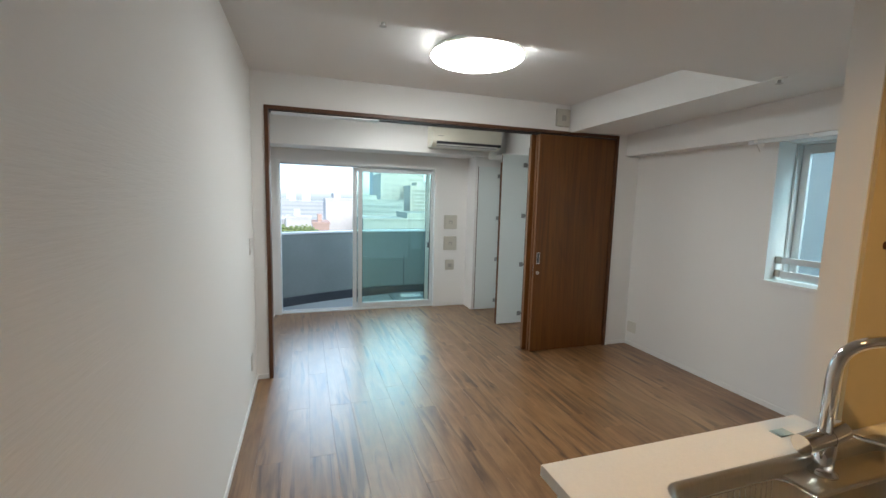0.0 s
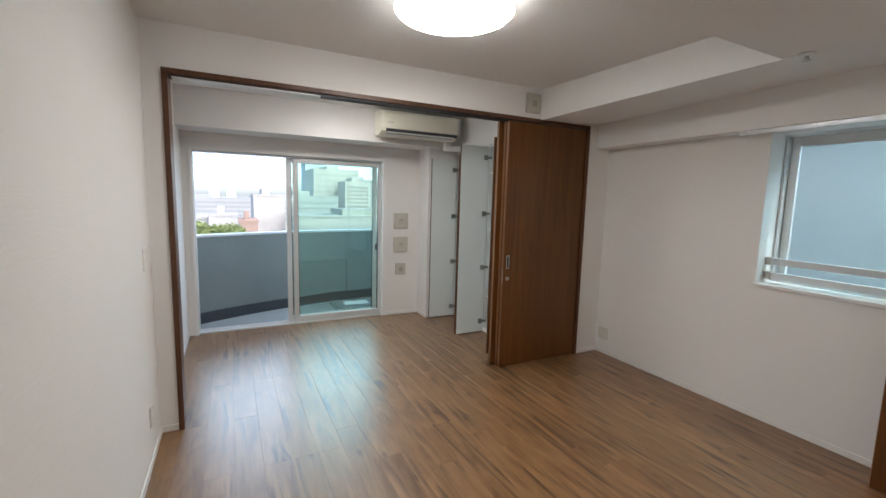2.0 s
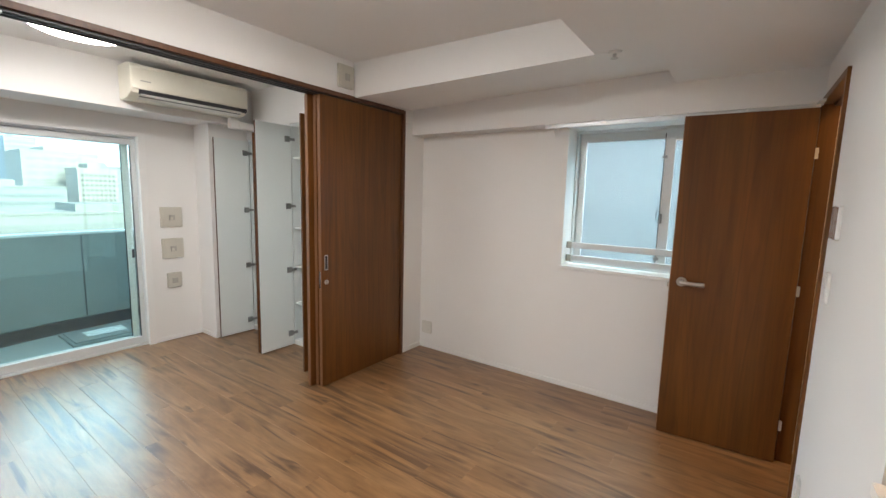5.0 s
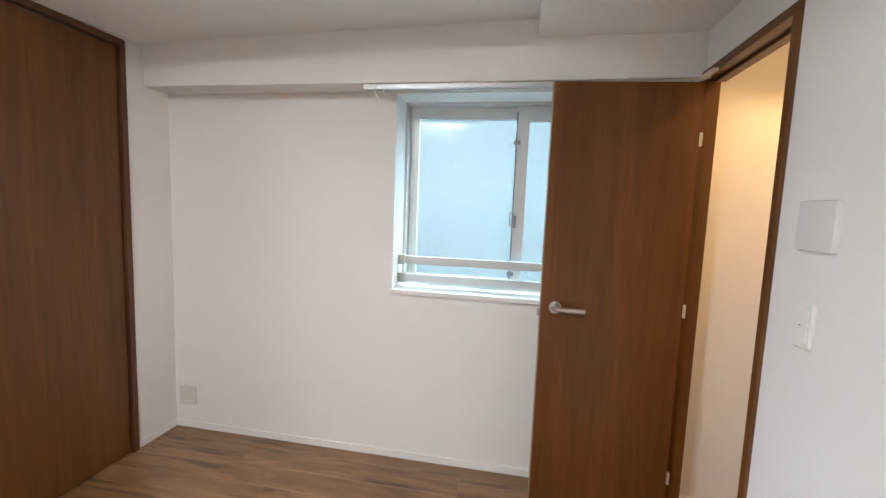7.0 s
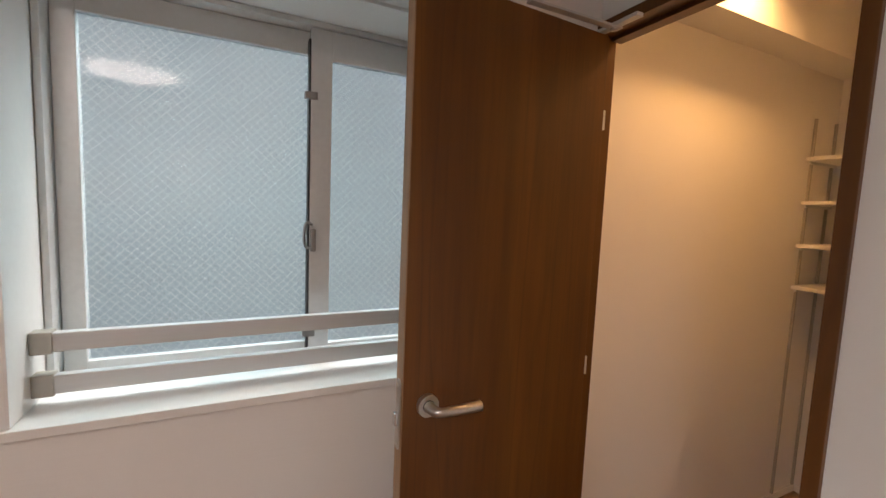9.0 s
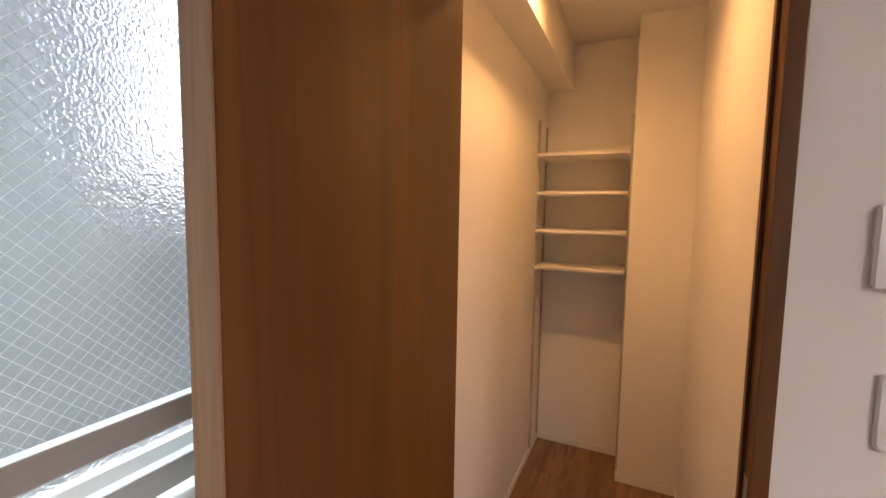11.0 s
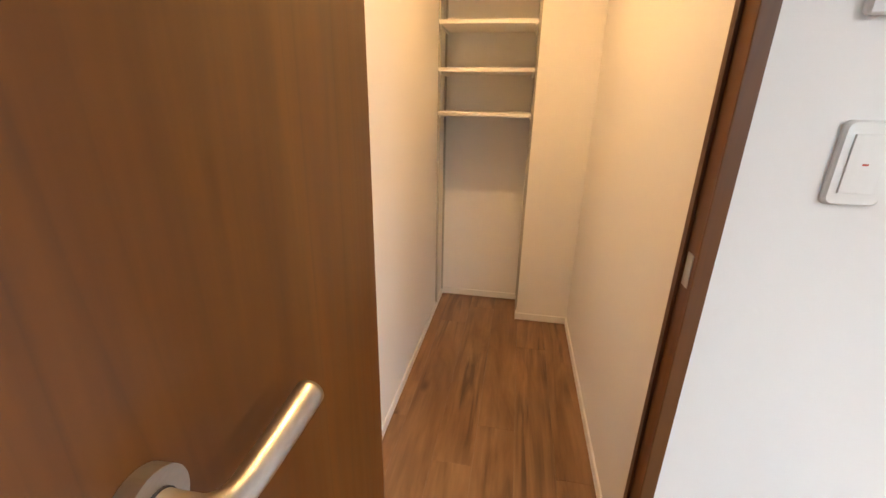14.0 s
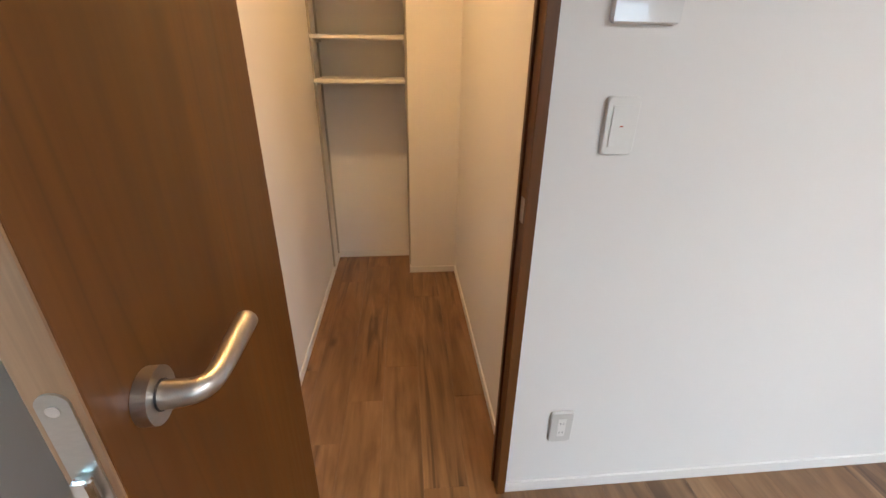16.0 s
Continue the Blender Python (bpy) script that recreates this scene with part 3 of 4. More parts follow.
def frosted_sash(x, y0, y1, z0, z1, head=0.05, stile=0.045):
    s = part("sash", boxes((x - 0.014, x + 0.014, y0, y0 + 0.045, z0, z1), (x - 0.014, x + 0.014, y1 - stile, y1, z0, z1), (x - 0.014, x + 0.014, y0 + 0.045, y1 - stile, z1 - head, z1), (x - 0.014, x + 0.014, y0 + 0.045, y1 - stile, z0, z0 + 0.035), bevel=0.002), ALU, fw)
    pane = part("pane", boxes((x - 0.0034, x + 0.0034, y0 + 0.042, y1 - stile + 0.003, z0 + 0.03, z1 - head + 0.005)), FROST, s, "frosted patterned glass pane")
    pane.visible_shadow = False
    part("wire_mesh", wires(y0 + 0.045, y1 - stile, z0 + 0.035, z1 - head, x - 0.0042), WIRE, s, "fine diagonal wires in the glass", kind="stuff")
    return s


near_sash = frosted_sash(3.892, 1.344, 2.003, 0.99, 1.987, 0.085, 0.062)
frosted_sash(3.932, 1.955, 2.612, 0.99, 1.987, 0.066, 0.050)
part("gasket", boxes((3.880, 3.915, 2.0035, 2.009, 1.0, 1.955)), GASKET, near_sash, "black brush seal")
for z in (1.79, 1.065):
    part("stay_catch", boxes((3.868, 3.8775, 1.985, 2.022, z - 0.011, z + 0.011), (3.876, 3.895, 2.0035, 2.022, z - 0.008, z + 0.008), bevel=0.002), LOCKM, near_sash, "small silver catch")
lock2 = part("crescent_lock", boxes((3.860, 3.8775, 1.986, 2.002, 1.322, 1.392), bevel=0.004), LOCKM, near_sash, "silver crescent window lock")
part("lock_lever", tube(bend([(3.862, 1.998, 1.405), (3.857, 2.012, 1.412), (3.855, 2.020, 1.398), (3.855, 2.022, 1.36), (3.856, 2.016, 1.338), (3.860, 2.002, 1.335)]), 0.0045, 10), LOCKM, lock2)

bars = thing("window_guard", (3.80, 1.97, 0.985), "silver guard rails across the frosted window reveal", "guard rail")
for z in (0.996, 1.098):
    part("rail", boxes((3.782, 3.806, 1.33, 2.628, z, z + 0.046), bevel=0.003), ALU_WHITE, bars)
    for y0, y1 in ((2.588, 2.6295), (1.3265, 1.37)):
        part("bracket", boxes((3.776, 3.812, y0, y1, z - 0.004, z + 0.050), bevel=0.004), PLATE_IN, bars, "grey end bracket")

rail = thing("curtain_rail", (3.56, 2.0, 2.0), "silver curtain rail fixed under the beam", "curtain rail")
part("track", boxes((3.535, 3.541, 1.27, 2.76, 1.986, 2.012), (3.565, 3.571, 1.27, 2.76, 1.986, 2.012), (3.541, 3.565, 1.27, 2.76, 2.004, 2.012), bevel=0.0008), ALU_WHITE, rail)
for y in (2.70, 2.34, 1.55):
    part("bracket", boxes((3.53, 3.62, y - 0.012, y + 0.012, 1.995, 2.0115), bevel=0.002), PLASTIC, rail)
part("hook", tube(bend([(3.553, 2.715, 1.99), (3.556, 2.70, 1.965), (3.566, 2.685, 1.925)], 4), 0.004, 8), PLASTIC, rail, "white hook hanging from the rail end")
for y in [1.30 + 0.035 * k for k in range(12)] + [2.66]:
    part("runner", boxes((3.549, 3.557, y - 0.006, y + 0.006, 1.966, 1.995), bevel=0.002), PLASTIC, rail, "small white curtain runner")

# ---- store room door ----
dframe = thing("door_2", (3.2, 1.18, 0), "dark brown wooden frame of the store room doorway", "door frame", kind="structure")
part("jamb", boxes((2.888, 2.915, 1.172, 1.238, 0.0, 2.002), bevel=0.002), DOORWOOD, dframe)
part("jamb", boxes((3.516, 3.545, 1.163, 1.238, 0.0, 2.002), bevel=0.002), DOORWOOD, dframe)
part("head", boxes((2.888, 3.545, 1.150, 1.238, 2.002, 2.034), bevel=0.002), DOORWOOD, dframe)
part("stop", boxes((2.915, 2.921, 1.172, 1.190, 0.0, 2.002), (2.919, 3.510, 1.150, 1.188, 1.99, 2.002), bevel=0.001), TRIMWOOD, dframe)
part("strike_plate", boxes((2.9145, 2.9168, 1.200, 1.224, 0.935, 0.995), bevel=0.001), STEEL, dframe, "satin steel strike plate")

LEAF_W, LEAF_T = 0.609, 0.036
leaf = thing("room_door", (3.466, 1.241, 0.008), "brown wood-grain door standing open with a satin lever handle", "door", turn=93.7)
# local axes: x from the hinge to the free edge, y towards the walker's side
part("panel", boxes((0.004, LEAF_W, -LEAF_T, 0.0, 0.0, 1.972), bevel=0.0015), DOORWOOD, leaf, local=True)
part("edge_band", boxes((LEAF_W + 0.0005, LEAF_W + 0.003, -0.0355, -0.0005, 0.001, 1.971)), EDGEWOOD, leaf, "paler wooden edge band", local=True)
latch = part("latch_plate", extrude_x(rounded(-0.0295, -0.0065, 0.880, 1.055, 0.011), LEAF_W + 0.003, LEAF_W + 0.0052), STEEL, leaf, "satin steel latch plate", local=True)
part("latch_bolt", boxes((LEAF_W + 0.0055, LEAF_W + 0.016, -0.025, -0.011, 0.942, 0.974), bevel=0.003), CHROME, latch, local=True)
for z in (0.895, 1.040):
    part("screw", rod((LEAF_W + 0.0055, -0.018, z), (LEAF_W + 0.0068, -0.018, z), 0.005, sides=12), CHROME, latch, local=True)
HX, HZ = 0.547, 0.987
neck = bend([(HX, 0.014, HZ), (HX, 0.030, HZ), (HX - 0.002, 0.042, HZ), (HX - 0.010, 0.0515, HZ), (HX - 0.026, 0.0555, HZ), (HX - 0.07, 0.057, HZ - 0.001), (HX - 0.119, 0.0585, HZ - 0.001)], 10)
girth = [0.0142 - 0.0032 * min(1, k / 34) + 0.0022 * max(0, (k - 38) / 22) for k in range(len(neck))]
lever = part("handle", tube(neck, girth, 24), STEEL, leaf, "satin steel lever handle", local=True)
part("rose", rod((HX, 0.0005, HZ), (HX, 0.0135, HZ), 0.0275, 0.0275, 48), STEEL, lever, local=True)
part("collar", rod((HX, 0.0135, HZ), (HX, 0.0152, HZ), 0.0152, 0.0152, 24), DARK, lever, local=True)
back_lever = part("handle", tube(bend([(HX, -0.048, HZ), (HX, -0.066, HZ), (HX - 0.004, -0.082, HZ), (HX - 0.022, -0.094, HZ), (HX - 0.06, -0.096, HZ - 0.001), (HX - 0.118, -0.092, HZ - 0.003)], 10), 0.0112, 18), STEEL, leaf, "satin steel lever handle", local=True)
part("rose", rod((HX, -0.0365, HZ), (HX, -0.047, HZ), 0.0265, 0.0262, 40), STEEL, back_lever, local=True)
for z in (1.74, 1.0, 0.22):
    part("hinge", boxes((-0.012, 0.0035, -0.024, -0.006, z - 0.028, z + 0.028), bevel=0.0015), ALU_WHITE, leaf, "pale concealed hinge", local=True)
part("top_guide", boxes((0.18, 0.42, -0.026, -0.010, 1.9725, 1.980), bevel=0.001), ALU_WHITE, leaf, "silver door stay channel", local=True)

stay = thing("door_stay", (3.45, 1.30, 1.99), "silver folding stay arm above the store room door", "door stay")
part("arm", boxes((3.425, 3.447, 1.239, 1.55, 1.986, 1.992), bevel=0.001), ALU_WHITE, stay)
part("pivot", rod((3.436, 1.262, 1.980), (3.436, 1.262, 1.9865), 0.009, sides=16), ALU, stay)
part("bracket", boxes((3.36, 3.5, 1.2385, 1.262, 1.993, 2.003), bevel=0.001), ALU, stay)

# ---- store room shelves ----
unit = thing("wall_shelf_rack", (3.4, -0.43, 0.04), "white shelves on slotted steel uprights in the store room", "shelf rack")
# No slots are cut; the darker grey stands in for the shade inside them.
for x0, x1, y in ((3.641, 3.6515, -0.335), (3.641, 3.6515, -0.535), (3.1555, 3.166, -0.335), (3.1555, 3.166, -0.535)):
    up = part("upright", boxes((x0, x1, y - 0.006, y + 0.006, 0.045, 1.985)), PLATE_IN, unit, "steel upright, greyed for the shade in its slots")
for z in (1.794, 1.583, 1.374, 1.167):
    sh = part("shelf", boxes((3.170, 3.637, -0.555, -0.262, z - 0.018, z), bevel=0.0015), MELAMINE_WARM, unit)
    for x in (3.628, 3.171):
        part("bracket", boxes((x, x + 0.008, -0.545, -0.29, z - 0.032, z - 0.0185)), ALU, sh)


def downlight(x, y, z, label):
    d = thing("downlight", (x, y, z), label, "ceiling light", "recessed downlights")
    part("ring", lathe([(0.045, -0.004), (0.062, -0.004), (0.064, -0.0005), (0.044, -0.0005)], (x, y, z)), PLASTIC, d)
    part("lens", lathe([(0.043, -0.003), (0.043, -0.0006)], (x, y, z)), BULB, d, "lit warm lens")


downlight(3.385, 0.60, 2.46, "small white recessed downlight in the store room ceiling")
downlight(1.45, 0.45, BOXZ, "small white recessed downlight in the kitchen ceiling")

# ---- fittings on walls ----


def plate_thing(name, centre, w, h, normal, label, category, material, face, rocker=None, depth=0.010, group=""):
    """A wall plate; normal is 'x', '-x', 'y' or '-y'."""
    cx, cy, cz = centre
    ob = thing(name, centre, label, category, group)
    s = -1 if normal[0] == '-' else 1

    def slab(u0, u1, v0, v1, d0, d1, bevel):
        if normal[-1] == 'y':
            return boxes((cx + u0, cx + u1, cy + min(s * d0, s * d1), cy + max(s * d0, s * d1), cz + v0, cz + v1), bevel=bevel)
        return boxes((cx + min(s * d0, s * d1), cx + max(s * d0, s * d1), cy + u0, cy + u1, cz + v0, cz + v1), bevel=bevel)
    r = min(0.010, w * 0.18)
    back, front = rounded(-w / 2, w / 2, -h / 2, h / 2, r, 5), rounded(-w / 2 + 0.003, w / 2 - 0.003, -h / 2 + 0.003, h / 2 - 0.003, r, 5)
    bm = bmesh.new()
    rings = []
    for outline, d in ((back, 0.0005), (back, depth * 0.6), (front, depth)):
        rings.append([bm.verts.new((cx + u, cy + s * d, cz + v) if normal[-1] == 'y' else (cx + s * d, cy + u, cz + v)) for u, v in outline])
    for a, b in zip(rings, rings[1:]):
        for j in range(len(a)):
            bm.faces.new((a[j], a[(j + 1) % len(a)], b[(j + 1) % len(a)], b[j]))
    bm.faces.new(rings[0])
    bm.faces.new(rings[-1])
    bmesh.ops.recalc_face_normals(bm, faces=bm.faces)
    part("plate", bm, material, ob)
    for nm, u0, u1, v0, v1, d, m in face:
        part(nm, slab(u0, u1, v0, v1, depth * 0.9, depth + d, 0.0008), m, ob)
    return ob


SW = [("rocker", -0.023, 0.023, -0.042, 0.042, 0.003, PLASTIC), ("lamp_mark", -0.0042, 0.0042, -0.0015, 0.0015, 0.0035, RED)]
plate_thing("light_switch", (2.727, YD, 1.156), 0.074, 0.122, 'y', "white wide-rocker light switch on the papered wall", "light switch", PLASTIC, SW)
plate_thing("door_intercom_cover", (2.716, YD, 1.412), 0.140, 0.130, 'y', "glossy white square wall cover above the light switch", "wall cover", GLOSSY,
            [("face", -0.067, 0.067, -0.062, 0.062, 0.001, GLOSSY)], depth=0.013)
OUT = [("insert", -0.012, 0.012, -0.034, 0.034, 0.0015, PLASTIC)] + [("slot", u - 0.001, u + 0.001, v - 0.004, v + 0.004, 0.0018, DARK) for v in (0.018, -0.018) for u in (-0.005, 0.005)]
plate_thing("power_outlet", (2.736, YD, 0.279), 0.070, 0.118, 'y', "white double power outlet above the baseboard", "power outlet", OUTLET, OUT)
plate_thing("power_outlet", (XR, 3.925, 0.205), 0.116, 0.12, '-x', "white square two-gang power outlet low on the papered wall", "power outlet", PLATE_PALE,
            [("insert", u - 0.012, u + 0.012, -0.034, 0.034, 0.0015, PLATE_PALE) for u in (-0.023, 0.023)] + [("slot", u - 0.001, u + 0.001, v - 0.004, v + 0.004, 0.0018, PLATE_IN) for v in (0.018, -0.018) for u in (-0.028, -0.018)])
plate_thing("power_outlet", (XL, 3.70, 0.269), 0.075, 0.12, 'x', "white power outlet low on the long wall", "power outlet", OUTLET, OUT)
plate_thing("light_switch", (XL, 3.77, 1.131), 0.074, 0.122, 'x', "white light switch on the long wall", "light switch", PLASTIC, SW)
AIR = [("face", -0.075, 0.075, -0.078, 0.078, 0.004, PLATE), ("knob", -0.025, 0.025, -0.028, 0.022, 0.010, PLATE_IN), ("grip", -0.018, 0.006, -0.024, 0.002, 0.014, PLATE)]
for z in (1.209, 0.908):
    plate_thing("air_vent", (2.303, 6.0, z), 0.19, 0.195, '-y', "square greige air vent cover with a small knob", "air vent", PLATE, AIR, depth=0.016, group="wall vents")
plate_thing("air_vent", (2.303, 6.0, 0.597), 0.132, 0.145, '-y', "smaller square greige vent cover low on the pillar", "air vent", PLATE,
            [("face", -0.052, 0.052, -0.057, 0.057, 0.004, PLATE), ("knob", -0.025, 0.025, -0.03, 0.02, 0.010, PLATE_IN)], depth=0.016, group="wall vents")
plate_thing("air_vent", (2.728, YO, 2.332), 0.150, 0.165, '-y', "square greige air vent cover above the sliding doors", "air vent", PLATE,
            [("face", -0.06, 0.06, -0.066, 0.066, 0.004, PLATE), ("knob", -0.018, 0.026, -0.03, 0.02, 0.010, PLATE_IN)], depth=0.02, group="wall vents")

# ---- ceiling lamps and sprinklers ----


def ceiling_lamp(x, y, z, r, label, glow):
    ob = thing("ceiling_lamp", (x, y, z), label, "ceiling lamp", "round ceiling lamps")
    part("base", lathe([(r * 0.99, -0.058), (r * 0.97, -0.034), (r * 0.8, -0.03), (r * 0.78, -0.0005)], (x, y, z), 56), PLASTIC, ob)
    part("diffuser", lathe([(0.0, -0.100), (r * 0.35, -0.098), (r * 0.65, -0.093), (r * 0.85, -0.085), (r * 0.96, -0.074), (r, -0.063), (r * 0.998, -0.059)], (x, y, z), 56), glow, ob, "glowing white round diffuser")


ceiling_lamp(1.375, 2.93, TRAY, 0.288, "round white ceiling lamp, lit, under the raised ceiling", LAMP)
ceiling_lamp(1.40, 4.79, TRAY, 0.25, "round white ceiling lamp, lit, in the bedroom", LAMP_DIM)


def sprinkler(x, y, z):
    ob = thing("sprinkler", (x, y, z), "small white ceiling sprinkler head with a steel deflector", "sprinkler", "ceiling sprinklers")
    part("escutcheon", lathe([(0.018, -0.012), (0.026, -0.008), (0.036, -0.0005)], (x, y, z), 24), PLASTIC, ob)
    part("stem", lathe([(0.009, -0.03), (0.009, -0.012)], (x, y, z), 12), STEEL, ob)
    part("deflector", lathe([(0.019, -0.034), (0.019, -0.031)], (x, y, z), 24), STEEL, ob)


sprinkler(2.885, 2.14, LOW)
sprinkler(0.755, 2.76, TRAY)

# ---- air conditioner ----
ac = thing("air_conditioner", (2.28, 5.5, 2.15), "ivory wall-mounted air conditioner on the bedroom beam", "air conditioner")
AX0, AX1 = 1.825, 2.740
part("body", extrude_x([(5.598, 2.165), (5.598, 2.425), (5.42, 2.425), (5.372, 2.412), (5.356, 2.385), (5.352, 2.228), (5.360, 2.202), (5.43, 2.170), (5.48, 2.165)], AX0, AX1, 0.004), IVORY, ac)
part("front_panel", extrude_x([(5.351, 2.385), (5.347, 2.38), (5.345, 2.231), (5.350, 2.225)], AX0 + 0.006, AX1 - 0.006), IVORY, ac)
part("air_outlet", extrude_x([(5.366, 2.190), (5.350, 2.197), (5.3455, 2.225), (5.366, 2.225)], AX0 + 0.05, AX1 - 0.012), DARK, ac, "dark air outlet slot")
part("louver", extrude_x([(5.352, 2.194), (5.350, 2.188), (5.425, 2.158), (5.434, 2.162)], AX0 + 0.06, AX1 - 0.06), PLASTIC, ac, "long ivory louver flap")
part("slot_line", extrude_x([(5.3755, 2.1795), (5.374, 2.177), (5.382, 2.1735), (5.384, 2.176)], AX0 + 0.06, AX1 - 0.06), DARK, ac)
part("badge", boxes((AX0 + 0.06, AX0 + 0.13, 5.3435, 5.3452, 2.285, 2.292)), PLATE_IN, ac)
pipe = thing("pipe_cover", (2.75, 5.5, 2.05), "white pipe cover running from the air conditioner to the wall", "pipe cover")
part("elbow", boxes((2.66, 2.735, 5.50, 5.575, 2.06, 2.163), bevel=0.012), PLASTIC, pipe)
part("run", boxes((2.735, 2.924, 5.505, 5.57, 2.065, 2.13), bevel=0.010), PLASTIC, pipe)

# ---- built-in wardrobe with its doors open ----


def wardrobe(y0, y1, label, top):
    ob = thing("wardrobe", (3.25, (y0 + y1) / 2, 0), label, "wardrobe", "built-in wardrobes")
    body = part("body", boxes((2.927, 3.55, y0, y0 + 0.018, 0.003, top + 0.02), (2.927, 3.55, y1 - 0.018, y1, 0.003, top + 0.02), (3.532, 3.55, y0 + 0.018, y1 - 0.018, 0.003, top + 0.02), (2.927, 3.532, y0 + 0.018, y1 - 0.018, top + 0.002, top + 0.02), (2.927, 3.532, y0 + 0.018, y1 - 0.018, 0.003, 0.05)), MELAMINE, ob, "white melamine carcass")
    for z in (0.42, 0.78, 1.15, 1.80):
        part("shelf", boxes((2.945, 3.53, y0 + 0.019, y1 - 0.019, z - 0.018, z), bevel=0.001), MELAMINE, ob, "white shelf")
    for yh, s in ((y1 - 0.005, -1), (y0 + 0.005, 1)):
        # each leaf stands square to the front, its white inner face towards the middle of the unit
        a, b = (yh - 0.019, yh) if s < 0 else (yh, yh + 0.019)
        d = part("door", boxes((2.572, 2.915, a + (0.0 if s < 0 else 0.002), b - (0.002 if s < 0 else 0.0), 0.012, top), bevel=0.001), MELAMINE, ob, "white inner face of an open wardrobe door")
        f0, f1 = (yh - 0.0015, yh + 0.0) if s < 0 else (yh, yh + 0.0015)
        part("front_face", boxes((2.569, 2.915, f0, f1, 0.012, top)), DOORWOOD, d, "brown wood-grain outer face")
        part("edge_strip", boxes((2.5695, 2.5718, a + 0.002, b - 0.002, 0.012, top)), TRIMWOOD, d, "brown edge band")
        for z in (top - 0.12, 0.64 * top + 0.02, 0.355 * top + 0.012, 0.13):
            hy = a if s < 0 else b
            part("hinge", boxes((2.850, 2.898, hy + s * 0.012 if s < 0 else hy, hy if s < 0 else hy + 0.012, z - 0.026, z + 0.026), (2.898, 2.945, hy + s * 0.018 if s < 0 else hy + 0.004, hy - 0.004 if s < 0 else hy + 0.018, z - 0.012, z + 0.012), bevel=0.002), LOCKM, d, "dull steel cup hinge")
    return ob


wardrobe(4.985, 5.690, "open white built-in wardrobe with brown doors by the pillar", 1.975)
wardrobe(4.325, 4.980, "open white built-in wardrobe with brown doors behind the sliding doors", 2.075)

# ---- kitchen counter ----
CT = 0.868
cab = thing("kitchen_cabinet", (1.85, 0.9, 0), "white kitchen peninsula base cabinet under the sink", "kitchen cabinet")
for n, b in (("front_rail", (0.93, 2.76, 0.64, 0.655, 0.06, CT - 0.032)), ("back_panel", (0.93, 2.76, 1.115, 1.127, 0.003, CT - 0.032)), ("side_panel", (0.93, 0.948, 0.655, 1.115, 0.003, CT - 0.032)),
             ("side_panel", (2.742, 2.76, 0.655, 1.115, 0.003, CT - 0.032)), ("bottom_panel", (0.948, 2.742, 0.655, 1.115, 0.06, 0.078)), ("plinth", (0.948, 2.742, 0.70, 0.715, 0.003, 0.06))):
    part(n, boxes(b), MELAMINE_WARM, cab)
for k in range(3):
    x0 = 0.935 + k * 0.607
    d = part("door", boxes((x0, x0 + 0.6, 0.62, 0.6385, 0.1, CT - 0.04), bevel=0.002), MELAMINE_WARM, cab)
    part("handle", boxes((x0 + 0.2, x0 + 0.4, 0.604, 0.619, CT - 0.10, CT - 0.085), bevel=0.003), STEEL, d)
top = thing("worktop", (1.82, 0.92, CT - 0.03), "white solid-surface kitchen worktop with a sink cut-out", "worktop")
SX0, SX1, SY0, SY1 = 1.110, 1.93, 0.68, 1.092


def slab_with_hole(outline, hole, z0, z1):
    bm = bmesh.new()
    edges = []
    for loop in (outline, hole):
        vs = [bm.verts.new((x, y, z0)) for x, y in loop]
        edges += [bm.edges.new((a, b)) for a, b in zip(vs, vs[1:] + vs[:1])]
    bmesh.ops.triangle_fill(bm, use_beauty=True, use_dissolve=False, edges=edges)
    top_faces = bmesh.ops.extrude_face_region(bm, geom=list(bm.faces))
    bmesh.ops.translate(bm, vec=(0, 0, z1 - z0), verts=[v for v in top_faces["geom"] if isinstance(v, bmesh.types.BMVert)])
    bmesh.ops.recalc_face_normals(bm, faces=bm.faces)
    return bm


part("slab", slab_with_hole([(0.892, 0.60), (2.765, 0.60), (2.765, 1.127), (1.796, 1.127), (1.796, 1.238), (0.892, 1.238)], rounded(SX0, SX1, SY0, SY1, 0.05), CT - 0.03, CT), STONE, top)
part("edge_lip", boxes((0.8905, 1.796, 1.2385, 1.2415, CT - 0.0295, CT - 0.001), bevel=0.001), STONE, top)


def basin(levels):
    """A bowl from rounded outlines, top to bottom."""
    bm = bmesh.new()
    rings = [[bm.verts.new((x, y, z)) for x, y in rounded(*b)] for *b, z in levels]
    for a, b in zip(rings, rings[1:]):
        for j in range(len(a)):
            bm.faces.new((a[j], a[(j + 1) % len(a)], b[(j + 1) % len(a)], b[j])).smooth = True
    bm.faces.new(rings[-1])
    bmesh.ops.recalc_face_normals(bm, faces=bm.faces)
    return bm


sink = thing("kitchen_sink", (1.54, 0.886, CT - 0.19), "stainless steel sink with a wire basket set in the worktop", "sink")
bowl = part("bowl", basin([(SX0 - 0.004, SX1 + 0.004, SY0 - 0.004, SY1 + 0.004, 0.05, CT + 0.0015), (SX0 + 0.006, SX1 - 0.006, SY0 + 0.006, SY1 - 0.006, 0.05, CT + 0.0015), (SX0 + 0.012, SX1 - 0.012, SY0 + 0.012, SY1 - 0.012, 0.05, CT - 0.012), (SX0 + 0.02, SX1 - 0.02, SY0 + 0.02, SY1 - 0.02, 0.06, CT - 0.17), (SX0 + 0.05, SX1 - 0.05, SY0 + 0.05, SY1 - 0.05, 0.05, CT - 0.19)]), SINKSTEEL, sink)
